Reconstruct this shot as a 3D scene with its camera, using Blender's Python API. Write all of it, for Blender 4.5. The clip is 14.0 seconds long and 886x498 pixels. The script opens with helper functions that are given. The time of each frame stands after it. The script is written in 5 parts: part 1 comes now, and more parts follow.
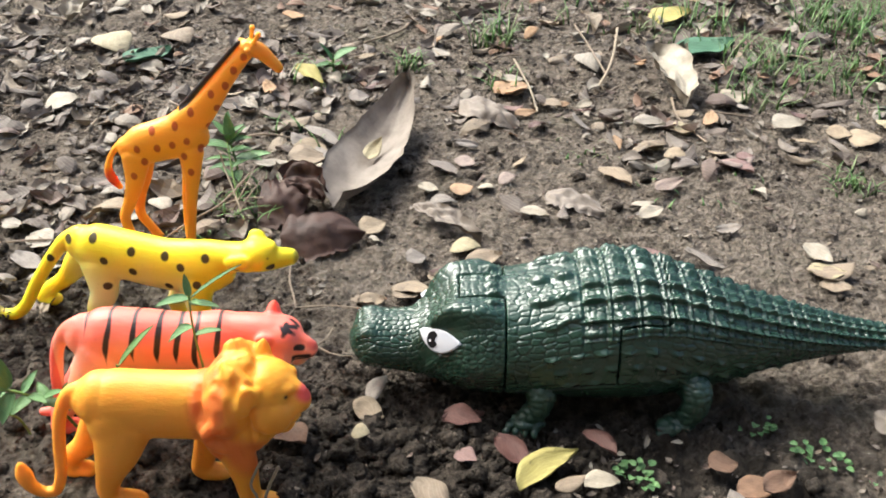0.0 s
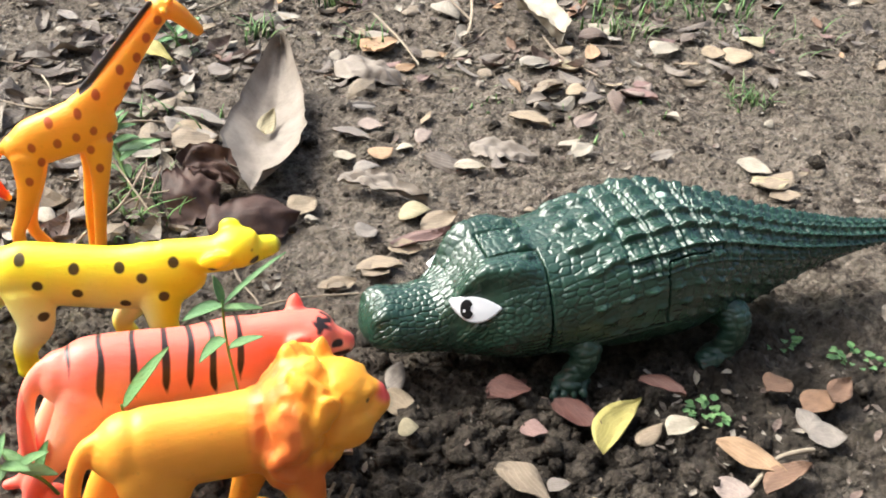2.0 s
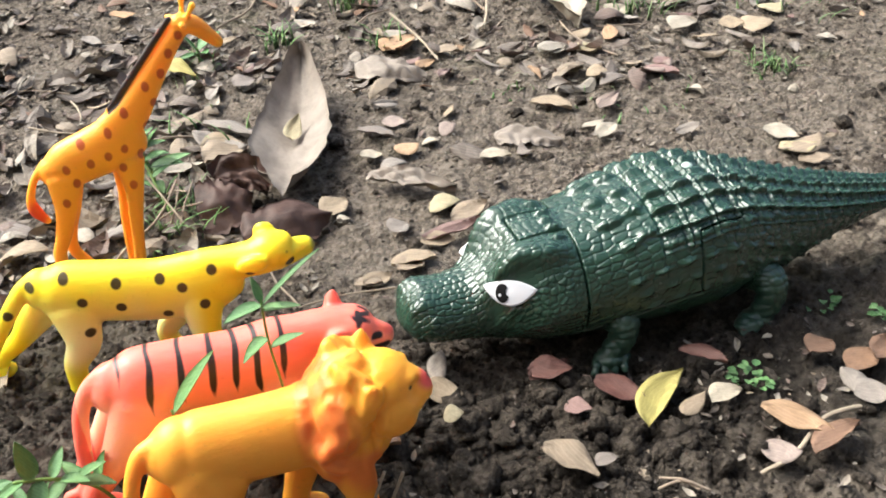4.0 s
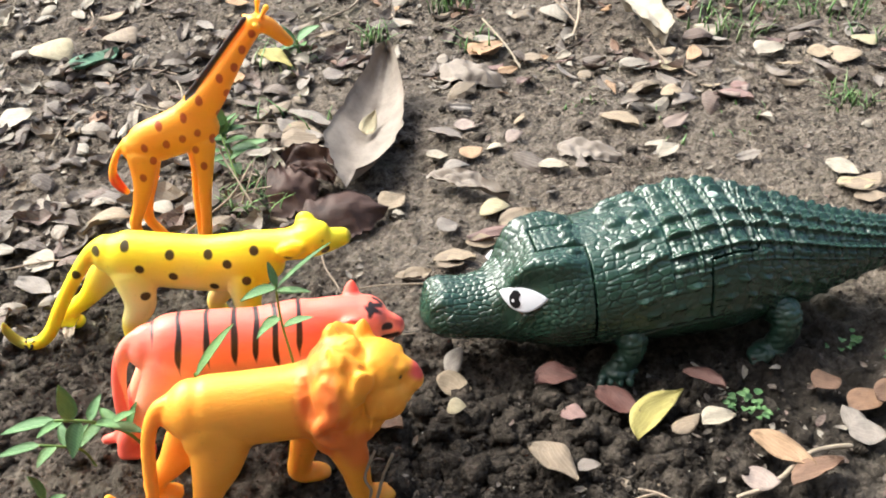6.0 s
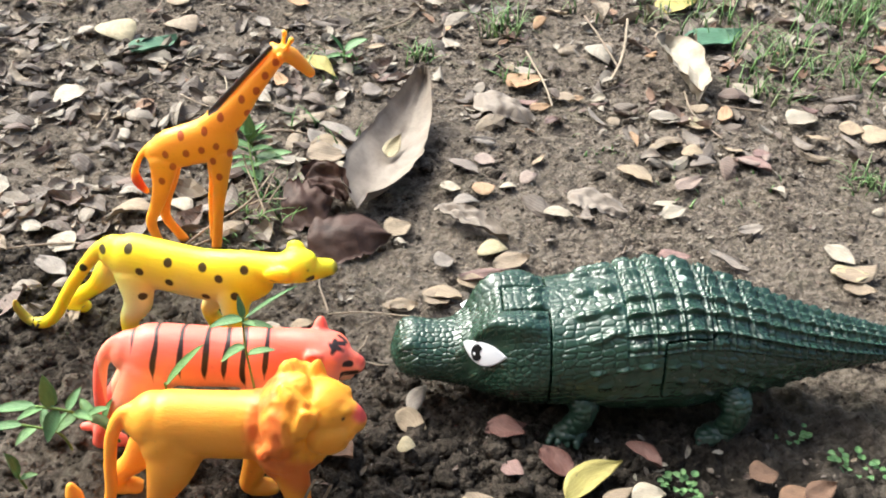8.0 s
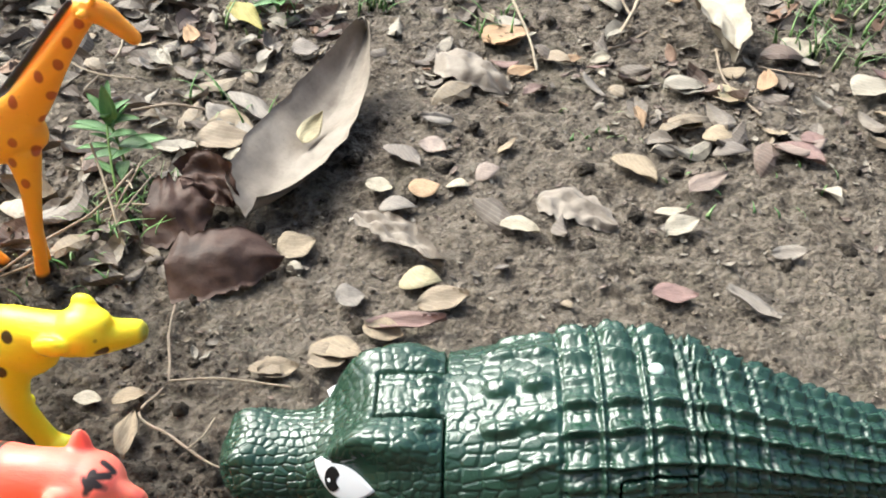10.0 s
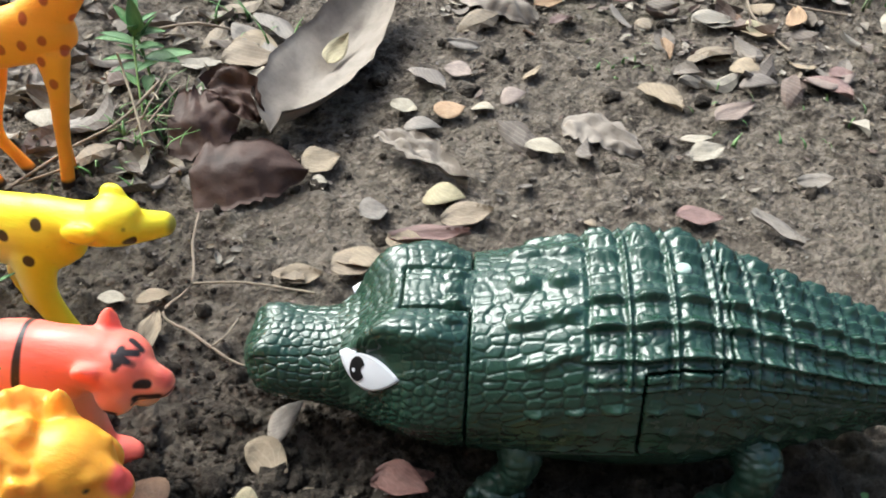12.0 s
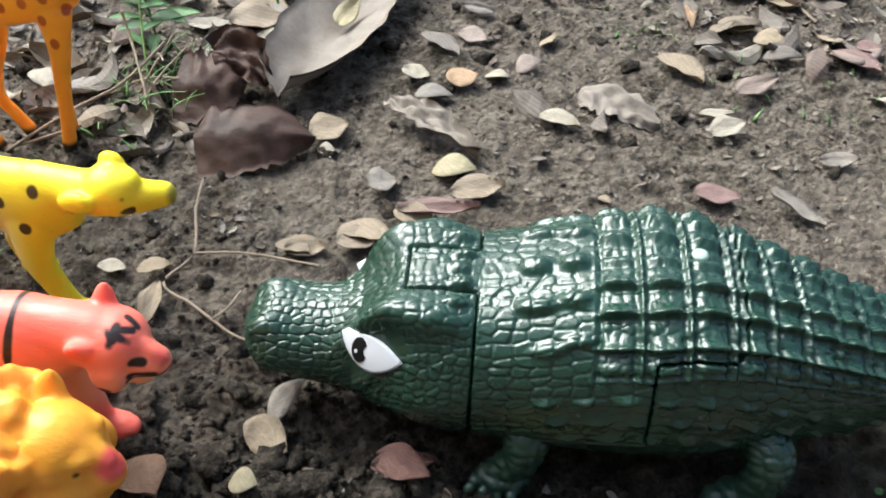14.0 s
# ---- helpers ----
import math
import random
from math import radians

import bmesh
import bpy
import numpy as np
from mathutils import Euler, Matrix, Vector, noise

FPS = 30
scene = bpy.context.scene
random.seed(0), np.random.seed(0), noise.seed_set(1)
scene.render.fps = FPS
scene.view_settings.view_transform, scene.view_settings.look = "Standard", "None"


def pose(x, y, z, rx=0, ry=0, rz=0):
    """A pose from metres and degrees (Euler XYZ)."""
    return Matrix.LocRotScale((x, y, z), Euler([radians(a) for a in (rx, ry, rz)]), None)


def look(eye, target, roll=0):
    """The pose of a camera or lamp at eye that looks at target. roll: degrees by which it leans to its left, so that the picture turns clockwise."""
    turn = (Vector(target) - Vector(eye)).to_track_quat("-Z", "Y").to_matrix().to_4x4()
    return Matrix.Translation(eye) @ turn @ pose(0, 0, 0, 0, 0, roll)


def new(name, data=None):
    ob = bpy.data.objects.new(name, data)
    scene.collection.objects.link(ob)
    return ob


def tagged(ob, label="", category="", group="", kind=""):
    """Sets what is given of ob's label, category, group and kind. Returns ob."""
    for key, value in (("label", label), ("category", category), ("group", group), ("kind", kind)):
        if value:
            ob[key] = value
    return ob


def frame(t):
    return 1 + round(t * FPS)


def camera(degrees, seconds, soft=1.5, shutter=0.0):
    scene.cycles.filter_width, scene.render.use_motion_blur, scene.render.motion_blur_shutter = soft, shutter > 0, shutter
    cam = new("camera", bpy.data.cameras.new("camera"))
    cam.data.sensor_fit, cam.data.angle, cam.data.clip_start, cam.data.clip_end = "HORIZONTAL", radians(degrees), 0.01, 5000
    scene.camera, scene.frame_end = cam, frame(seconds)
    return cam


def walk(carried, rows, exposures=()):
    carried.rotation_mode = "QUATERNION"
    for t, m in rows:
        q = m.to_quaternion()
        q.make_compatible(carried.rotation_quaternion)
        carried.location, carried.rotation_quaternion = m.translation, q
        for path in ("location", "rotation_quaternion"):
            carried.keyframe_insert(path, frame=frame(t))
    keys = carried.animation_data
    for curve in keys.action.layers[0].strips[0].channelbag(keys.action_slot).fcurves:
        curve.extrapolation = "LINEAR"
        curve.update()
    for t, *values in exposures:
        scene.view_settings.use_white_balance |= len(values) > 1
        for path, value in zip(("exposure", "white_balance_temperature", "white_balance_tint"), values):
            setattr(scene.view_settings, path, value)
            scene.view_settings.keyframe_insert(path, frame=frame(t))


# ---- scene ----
cam = camera(47.2, 14.0, soft=1.8)
# seconds, eye, yaw, pitch, roll
PATH = [
    (0, 0.0000, 0.0000, 0.3492, 0.00, -34.19, 1.07),
    (0.5, 0.0012, 0.0075, 0.3420, -0.26, -34.20, 0.61),
    (1, -0.0211, 0.0199, 0.3342, -3.55, -34.62, 0.60),
    (1.5, -0.0756, 0.0379, 0.3202, -11.70, -34.57, 2.39),
    (2, -0.1236, 0.0594, 0.3050, -18.85, -34.58, 2.84),
    (2.5, -0.1306, 0.0659, 0.3015, -19.25, -35.02, -0.32),
    (2.7, -0.1272, 0.0597, 0.3014, -18.10, -34.68, -2.05),
    (4.8, -0.1196, 0.0452, 0.3054, -14.43, -34.42, -2.89),
    (5, -0.1152, 0.0402, 0.3026, -13.27, -34.02, -2.78),
    (5.5, -0.1011, 0.0290, 0.3099, -10.34, -34.29, -2.75),
    (6, -0.0815, 0.0195, 0.3238, -7.30, -34.80, -2.75),
    (6.5, -0.0616, 0.0059, 0.3493, -4.59, -35.46, -1.81),
    (7, -0.0481, -0.0053, 0.3684, -2.86, -35.70, 0.20),
    (7.2, -0.0441, -0.0053, 0.3682, -2.19, -35.48, 0.86),
    (9.3, -0.0215, 0.1005, 0.3555, -4.09, -38.10, 4.49),
    (9.5, 0.0003, 0.1196, 0.3325, -2.86, -38.42, 3.40),
    (10, 0.0392, 0.1801, 0.2997, 2.63, -39.89, -0.11),
    (10.5, 0.0349, 0.1814, 0.2801, 3.14, -40.52, 0.31),
    (11, 0.0311, 0.1731, 0.2780, 2.87, -41.47, 1.02),
    (11.5, 0.0303, 0.1686, 0.2791, 2.87, -41.59, 1.32),
    (12, 0.0342, 0.1638, 0.2810, 3.34, -41.46, 1.05),
    (12.5, 0.0346, 0.1614, 0.2859, 3.07, -41.90, 1.20),
    (13, 0.0334, 0.1629, 0.2852, 2.85, -42.14, 1.62),
    (13.5, 0.0327, 0.1693, 0.2817, 3.17, -42.72, 1.97),
    (14, 0.0347, 0.1768, 0.2786, 4.21, -43.90, 1.78),
]


def aimed(x, y, z, yaw, pitch, roll):
    return pose(x, y, z) @ pose(0, 0, 0, 0, 0, yaw) @ pose(0, 0, 0, 90 + pitch) @ pose(0, 0, 0, 0, 0, roll)


walk(cam, [(t, aimed(*row)) for t, *row in PATH], [(0.0, 1.05, 6100, 4), (1.0, 0.84, 6100, 4), (2.0, 1.2, 6100, 4), (2.7, 1.12, 6100, 4), (5.5, 1.25, 6100, 4), (7.0, 1.2, 6100, 4), (9.5, 1.28, 6100, 1), (11.0, 0.98, 5750, 0), (11.5, 1.02, 5750, 0), (12.0, 0.93, 5750, 0), (14.0, 0.9, 5700, 0)])

# ---- light ----
SUN_UP, SUN_TURN = 50.0, -52.0  # degrees; turn from +y towards +x
world = bpy.data.worlds.new("daylight")
scene.world = world
world.use_nodes = True
sky = world.node_tree.nodes.new("ShaderNodeTexSky")
sky.sky_type, sky.sun_disc = "NISHITA", False
sky.sun_elevation, sky.sun_rotation = radians(SUN_UP), radians(SUN_TURN)
sky.air_density, sky.dust_density, sky.ozone_density = 1.0, 8.0, 0.6
back = world.node_tree.nodes["Background"]
world.node_tree.links.new(sky.outputs[0], back.inputs[0])
back.inputs[1].default_value = 0.14
sun = new("sun", bpy.data.lights.new("sun", "SUN"))
sun.data.energy, sun.data.angle, sun.data.color = 2.5, radians(36), (1.0, 0.96, 0.9)
toward = Vector((math.sin(radians(SUN_TURN)) * math.cos(radians(SUN_UP)), math.cos(radians(SUN_TURN)) * math.cos(radians(SUN_UP)), math.sin(radians(SUN_UP))))
sun.matrix_world = look(toward * 5, (0, 0, 0))


# ---- materials ----
class Nodes:
    """A small helper to wire a material's nodes."""

    def __init__(self, name):
        self.material = bpy.data.materials.new(name)
        self.material.use_nodes = True
        self.tree = self.material.node_tree
        self.shader = self.tree.nodes["Principled BSDF"]

    def add(self, kind):
        return self.tree.nodes.new(kind)

    def link(self, a, b):
        self.tree.links.new(a, b)

    def set(self, **values):
        for key, value in values.items():
            self.shader.inputs[key.replace("_", " ")].default_value = value
        return self

    def coords(self, kind="Object"):
        return self.add("ShaderNodeTexCoord").outputs[kind]

    def noise(self, where, scale, detail=4.0, rough=0.6):
        n = self.add("ShaderNodeTexNoise")
        n.inputs["Scale"].default_value, n.inputs["Detail"].default_value, n.inputs["Roughness"].default_value = scale, detail, rough
        self.link(where, n.inputs["Vector"])
        return n.outputs["Fac"]

    def ramp(self, fac, stops, interpolation="LINEAR"):
        r = self.add("ShaderNodeValToRGB")
        r.color_ramp.interpolation = interpolation
        while len(r.color_ramp.elements) < len(stops):
            r.color_ramp.elements.new(0.5)
        for e, (at, colour) in zip(r.color_ramp.elements, stops):
            e.position, e.color = at, (*colour, 1)
        self.link(fac, r.inputs[0])
        return r.outputs[0]

    def mix(self, fac, a, b, blend="MIX"):
        m = self.add("ShaderNodeMix")
        m.data_type, m.blend_type = "RGBA", blend
        for value, socket in ((fac, m.inputs[0]), (a, m.inputs[6]), (b, m.inputs[7])):
            if isinstance(value, (int, float)):
                socket.default_value = value
            elif isinstance(value, tuple):
                socket.default_value = (*value, 1)
            else:
                self.link(value, socket)
        return m.outputs[2]

    def span(self, value, low, high, to_low=0.0, to_high=1.0):
        m = self.add("ShaderNodeMapRange")
        self.link(value, m.inputs[0])
        for n, v in enumerate((low, high, to_low, to_high)):
            m.inputs[n + 1].default_value = v
        return m.outputs[0]

    def field(self, name):
        node = self.add("ShaderNodeAttribute")
        node.attribute_name = name
        return node.outputs["Fac"]

    def bump(self, height, strength, distance):
        b = self.add("ShaderNodeBump")
        b.inputs["Strength"].default_value, b.inputs["Distance"].default_value = strength, distance
        self.link(height, b.inputs["Height"])
        self.link(b.outputs[0], self.shader.inputs["Normal"])

    def colour(self, socket):
        self.link(socket, self.shader.inputs["Base Color"])
        return self


def dirt_material(name, dark, mid, light, damp_shaded=False):
    n = Nodes(name).set(Roughness=0.95, Specular_IOR_Level=0.15)
    at = n.coords()
    broad, fine, grit = n.noise(at, 14, 5, 0.65), n.noise(at, 130, 6, 0.7), n.noise(at, 700, 4, 0.7)
    soil = n.ramp(fine, ((0.39, dark), (0.5, mid), (0.61, light)))
    soil = n.mix(n.span(broad, 0.38, 0.66, 0.0, 0.55), soil, light)
    soil = n.mix(n.span(grit, 0.6, 0.75, 0.0, 0.35), soil, (0.42, 0.36, 0.28))
    if damp_shaded:
        soil = n.mix(n.span(n.noise(at, 8, 6, 0.75), 0.55, 0.72, 0.0, 0.45), soil, (0.15, 0.15, 0.085))
        # damp soil, darkened further to carry the shade round the crocodile
        soil = n.mix(n.field("damp_shaded"), soil, tuple(0.17 * v for v in mid))
    n.colour(soil)
    crumbs = n.add("ShaderNodeTexVoronoi")
    crumbs.inputs["Scale"].default_value = 320
    n.link(at, crumbs.inputs["Vector"])
    add = n.add("ShaderNodeMath")
    add.operation = "ADD"
    n.link(fine, add.inputs[0]), n.link(grit, add.inputs[1])
    more = n.add("ShaderNodeMath")
    more.operation = "SUBTRACT"
    n.link(add.outputs[0], more.inputs[0]), n.link(crumbs.outputs["Distance"], more.inputs[1])
    n.bump(more.outputs[0], 1.0, 0.005)
    return n.material


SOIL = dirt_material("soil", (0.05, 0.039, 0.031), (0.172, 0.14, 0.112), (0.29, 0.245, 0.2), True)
# for the added, unseen wall that blocks light
BLOCK_GREY = dirt_material("block_grey", (0.12, 0.11, 0.1), (0.16, 0.15, 0.14), (0.2, 0.19, 0.175))
CLOD = dirt_material("clod", (0.018, 0.014, 0.011), (0.05, 0.04, 0.032), (0.12, 0.099, 0.08))


def leaf_material(name, colours, rough=0.6, spread="object"):
    """A dry or fresh leaf: one of the colours each, with veins, blotches and specks."""
    n = Nodes(name).set(Roughness=rough, Specular_IOR_Level=0.35)
    pick = n.add("ShaderNodeObjectInfo").outputs["Random"] if spread == "object" else n.add("ShaderNodeNewGeometry").outputs["Random Per Island"]
    steps = [(i / len(colours), c) for i, c in enumerate(colours)]
    base = n.ramp(pick, steps, "CONSTANT") if len(colours) > 1 else n.mix(0.0, colours[0], colours[0])
    at = n.coords("Generated") if spread == "object" else n.coords()
    scale = 1.0 if spread == "object" else 60.0
    blot = n.noise(at, 4.0 * scale, 5, 0.7)
    fleck = n.noise(at, 22.0 * scale, 3, 0.6)
    base = n.mix(n.span(blot, 0.4, 0.75, 0.0, 0.7), base, tuple(0.55 * v for v in colours[0]))
    base = n.mix(n.span(fleck, 0.62, 0.72, 0.0, 0.5), base, (0.07, 0.045, 0.03))
    veins = n.add("ShaderNodeTexWave")
    veins.wave_type, veins.bands_direction = "BANDS", "DIAGONAL"
    veins.inputs["Scale"].default_value, veins.inputs["Distortion"].default_value = 3.0 * scale, 2.0
    n.link(at, veins.inputs["Vector"])
    base = n.mix(n.span(veins.outputs["Fac"], 0.8, 1.0, 0.0, 0.22), base, tuple(min(1.0, 1.5 * v + 0.03) for v in colours[0]))
    n.colour(base)
    n.bump(blot, 0.5, 0.002)
    return n.material


LEAF_COLOURS = {
    "tan": ((0.260, 0.202, 0.139), (0.227, 0.176, 0.126), (0.302, 0.235, 0.160)),
    "pale": ((0.328, 0.287, 0.230), (0.279, 0.246, 0.205), (0.369, 0.320, 0.246)),
    "grey": ((0.22, 0.19, 0.165), (0.27, 0.235, 0.205), (0.18, 0.15, 0.13)),
    "brown": ((0.17, 0.1, 0.065), (0.22, 0.13, 0.08)),
    "pink": ((0.2, 0.125, 0.112), (0.18, 0.122, 0.106)),
    "red": ((0.1, 0.042, 0.033), (0.085, 0.04, 0.032)),
    "orange": ((0.357, 0.221, 0.119), (0.323, 0.212, 0.128)),
    "pinkish": ((0.272, 0.212, 0.183), (0.246, 0.187, 0.157)),
    "yellowish": ((0.353, 0.302, 0.193), (0.336, 0.286, 0.176)),
    "yellow": ((0.36, 0.31, 0.1),),
    "green": ((0.055, 0.135, 0.078),),
}
LEAF = {key: leaf_material(key + "_leaf", colours) for key, colours in LEAF_COLOURS.items()}
LITTER = leaf_material("leaf_litter", ((0.18, 0.15, 0.125), (0.135, 0.11, 0.093), (0.24, 0.205, 0.165), (0.1, 0.078, 0.064), (0.22, 0.172, 0.12), (0.15, 0.104, 0.086), (0.12, 0.092, 0.075), (0.31, 0.275, 0.225)), spread="island")
FRESH = leaf_material("fresh_leaf", ((0.12, 0.245, 0.085), (0.155, 0.28, 0.11), (0.1, 0.205, 0.08)), 0.45)
GRASS = leaf_material("grass_blade", ((0.17, 0.32, 0.1), (0.23, 0.36, 0.15), (0.31, 0.36, 0.19), (0.14, 0.28, 0.09)), 0.5, "island")
STEM = leaf_material("green_stem", ((0.16, 0.26, 0.07),), 0.5)
TWIG = leaf_material("dry_twig", ((0.33, 0.27, 0.2), (0.26, 0.2, 0.15)), 0.8)


def toy_material(name, base, mark=None, tint=None, touch=None, rough=0.42, pale=None):
    """Soft moulded plastic with sprayed-on paint: crisp marks, a soft tint, a second soft touch."""
    n = Nodes(name).set(Roughness=rough, Specular_IOR_Level=0.45)
    at = n.coords()
    scuff = n.noise(at, 90, 5, 0.65)
    c = n.mix(n.span(scuff, 0.35, 0.7, 0.0, 0.14), base, tuple(0.72 * v for v in base))
    # pale: light undersides, but painted highlights on lion and giraffe
    if pale:
        c = n.mix(n.field("pale"), c, pale)
    if tint:
        c = n.mix(n.field("tint"), c, tint)
    if touch:
        c = n.mix(n.field("touch"), c, touch)
    if mark:
        c = n.mix(n.span(n.field("mark"), -0.35, 0.35), c, mark)
    dust = n.noise(at, 380, 3, 0.6)
    c = n.mix(n.span(dust, 0.62, 0.75, 0.0, 0.25), c, tuple(0.55 * v + 0.02 for v in base))
    n.colour(c)
    n.link(n.span(scuff, 0.3, 0.7, rough - 0.08, rough + 0.12), n.shader.inputs["Roughness"])
    n.set(Subsurface_Weight=0.35, Subsurface_Radius=(1.0, 0.5, 0.25), Subsurface_Scale=0.007)
    # fine moulded fur, running along the body
    comb = n.add("ShaderNodeMapping")
    comb.inputs["Scale"].default_value = (0.35, 1.0, 1.0)
    comb.inputs["Rotation"].default_value = (0, 0.5, 0)
    n.link(at, comb.inputs["Vector"])
    n.bump(n.noise(comb.outputs[0], 520, 4, 0.6), 0.35, 0.0008)
    return n.material


LION_PAINT = toy_material("orange_plastic", (0.95, 0.4, 0.045), (0.02, 0.012, 0.01), (0.76, 0.17, 0.04), (0.75, 0.1, 0.085), pale=(0.92, 0.4, 0.03))
TIGER_PAINT = toy_material("red_plastic", (0.9, 0.17, 0.125), (0.02, 0.012, 0.012), None, (0.5, 0.03, 0.04), pale=(0.94, 0.5, 0.32))
LEOPARD_PAINT = toy_material("yellow_plastic", (0.92, 0.77, 0.02), (0.06, 0.04, 0.005), (0.22, 0.19, 0.03), None, pale=(0.86, 0.78, 0.36))
GIRAFFE_PAINT = toy_material("giraffe_plastic", (0.94, 0.38, 0.03), (0.46, 0.09, 0.018), (0.02, 0.012, 0.01), (0.7, 0.07, 0.025), pale=(0.9, 0.46, 0.04))


def green_plastic(name, base, rough):
    n = Nodes(name).set(Roughness=rough, Specular_IOR_Level=0.55, Coat_Weight=0.25, Coat_Roughness=0.16)
    at = n.coords()
    wear = n.noise(at, 45, 5, 0.65)
    c = n.mix(n.span(wear, 0.35, 0.7, 0.0, 0.5), base, tuple(0.62 * v for v in base))
    c = n.mix(n.span(n.noise(at, 260, 4, 0.7), 0.63, 0.78, 0.0, 0.22), c, (0.12, 0.12, 0.09))
    n.colour(c)
    n.link(n.span(wear, 0.3, 0.7, rough - 0.05, rough + 0.14), n.shader.inputs["Roughness"])
    n.bump(n.noise(at, 240, 5, 0.7), 0.4, 0.0009)
    return n.material


CROC = green_plastic("dark_green_plastic", (0.018, 0.05, 0.032), 0.2)
CROC_LEG = green_plastic("leg_green_plastic", (0.022, 0.058, 0.038), 0.36)
EYE_WHITE = Nodes("eye_white").set(Base_Color=(0.66, 0.67, 0.71, 1), Roughness=0.3).material
EYE_BLACK = Nodes("eye_black").set(Base_Color=(0.006, 0.006, 0.007, 1), Roughness=0.5, Specular_IOR_Level=0.2).material
CAP_GREY = Nodes("cap_grey").set(Base_Color=(0.4, 0.5, 0.44, 1), Roughness=0.3).material


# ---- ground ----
def dug_and_shaded(x, y):
    """How far the soil is dug up, damp and painted with the toys' shade, from 0 to about 1."""
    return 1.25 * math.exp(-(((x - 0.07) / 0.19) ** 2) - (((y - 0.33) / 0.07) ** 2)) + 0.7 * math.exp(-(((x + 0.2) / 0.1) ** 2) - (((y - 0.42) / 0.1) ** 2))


def height(x, y):
    """The soil's height: soft swells, lumps and crumbs; rougher where the soil is broken up."""
    p = Vector((x, y, 0.0))
    loose = dug_and_shaded(x, y)
    swell = 0.0035 * noise.noise(p * 9.0)
    lump = (0.0026 + 0.0034 * loose) * noise.noise(p * 38.0 + Vector((3.1, 0, 0)))
    crumb = (0.0025 + 0.0026 * loose) * (2.2 * abs(noise.noise(p * 95.0 + Vector((0, 7.7, 0)))) - 0.5)
    grain = (0.0015 + 0.0006 * loose) * noise.noise(p * 210.0)
    return swell + lump + crumb + grain - 0.0015


def mesh_object(name, verts, faces, material, smooth=True):
    me = bpy.data.meshes.new(name)
    me.from_pydata([tuple(v) for v in verts], [], faces)
    me.materials.append(material)
    if smooth:
        me.polygons.foreach_set("use_smooth", [True] * len(me.polygons))
    me.update()
    return new(name, me)


def spaced(low, high, step, reach):
    """Even steps from low to high, then ever wider ones out to reach on both sides."""
    inner = list(np.arange(low, high + step / 2, step))
    out, gap = [], step
    while not out or out[-1] < reach:
        gap *= 1.35
        out.append((out[-1] if out else 0.0) + gap)
    return [low - v for v in reversed(out)] + inner + [high + v for v in out]


def build_ground():
    xs, ys = spaced(-0.48, 0.52, 0.0022, 120.0), spaced(0.2, 1.0, 0.0022, 120.0)
    verts = [(x, y, height(x, y)) for y in ys for x in xs]
    w = len(xs)
    faces = [(j * w + i, j * w + i + 1, (j + 1) * w + i + 1, (j + 1) * w + i) for j in range(len(ys) - 1) for i in range(w - 1)]
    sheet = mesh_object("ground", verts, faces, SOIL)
    # colour mask: damp ground together with painted shade near the toys
    darkened = [min(0.95, 0.95 * dug_and_shaded(x, y) * (0.75 + 0.6 * noise.noise(Vector((x * 60, y * 60, 3.0))))) if abs(x) < 1 and abs(y) < 2 else 0.0 for x, y, z in verts]
    sheet.data.attributes.new("damp_shaded", "FLOAT", "POINT").data.foreach_set("value", np.array(darkened, np.float32))
    tagged(sheet, "bare brown garden soil with crumbs, damp patches and painted shade", "ground", kind="structure")


build_ground()


def build_light_block():
    """An unseen wall added behind the camera, to close the place and block front light."""
    bm = bmesh.new()
    bmesh.ops.create_cube(bm, size=1.0, matrix=pose(0, -1.25, 1.25) @ Matrix.Diagonal((8.0, 0.2, 2.6, 1)))
    bmesh.ops.bevel(bm, geom=list(bm.edges), offset=0.015, segments=2, affect="EDGES")
    me = bpy.data.meshes.new("wall_south")
    bm.to_mesh(me)
    bm.free()
    me.materials.append(BLOCK_GREY)
    tagged(new("wall_south", me), "plain grey unseen wall, added to block light", "wall", kind="structure")


build_light_block()


def grown(shapes, count, place, size, name, material, label, category, smooth=True):
    """One object of many scattered copies of small shapes: arrays of points and faces. place() gives a pose, size() a scale."""
    verts, faces = [], []
    for _ in range(count):
        v, f = random.choice(shapes)
        m, s = place(), size()
        start = len(verts)
        verts += [m @ Vector((s * p[0], s * p[1], s * p[2])) for p in v]
        faces += [tuple(start + i for i in q) for q in f]
    ob = mesh_object(name, verts, faces, material, smooth)
    return tagged(ob, label, category, kind="stuff")


def lump_shape(seed, level):
    bm = bmesh.new()
    bmesh.ops.create_icosphere(bm, subdivisions=level, radius=1.0)
    for v in bm.verts:
        d = v.co.normalized()
        k = 1 + 0.6 * noise.noise(d * 1.5 + Vector((seed * 5.1, 0, 0))) + 0.34 * noise.noise(d * 3.7 + Vector((0, seed * 3.3, 0))) + 0.3 * noise.noise(d * 8.0 + Vector((0, 0, seed)))
        v.co = Vector((d.x * k, d.y * k * 0.85, d.z * k * 0.65))
    shape = ([tuple(v.co) for v in bm.verts], [tuple(v.index for v in f.verts) for f in bm.faces])
    bm.free()
    return shape


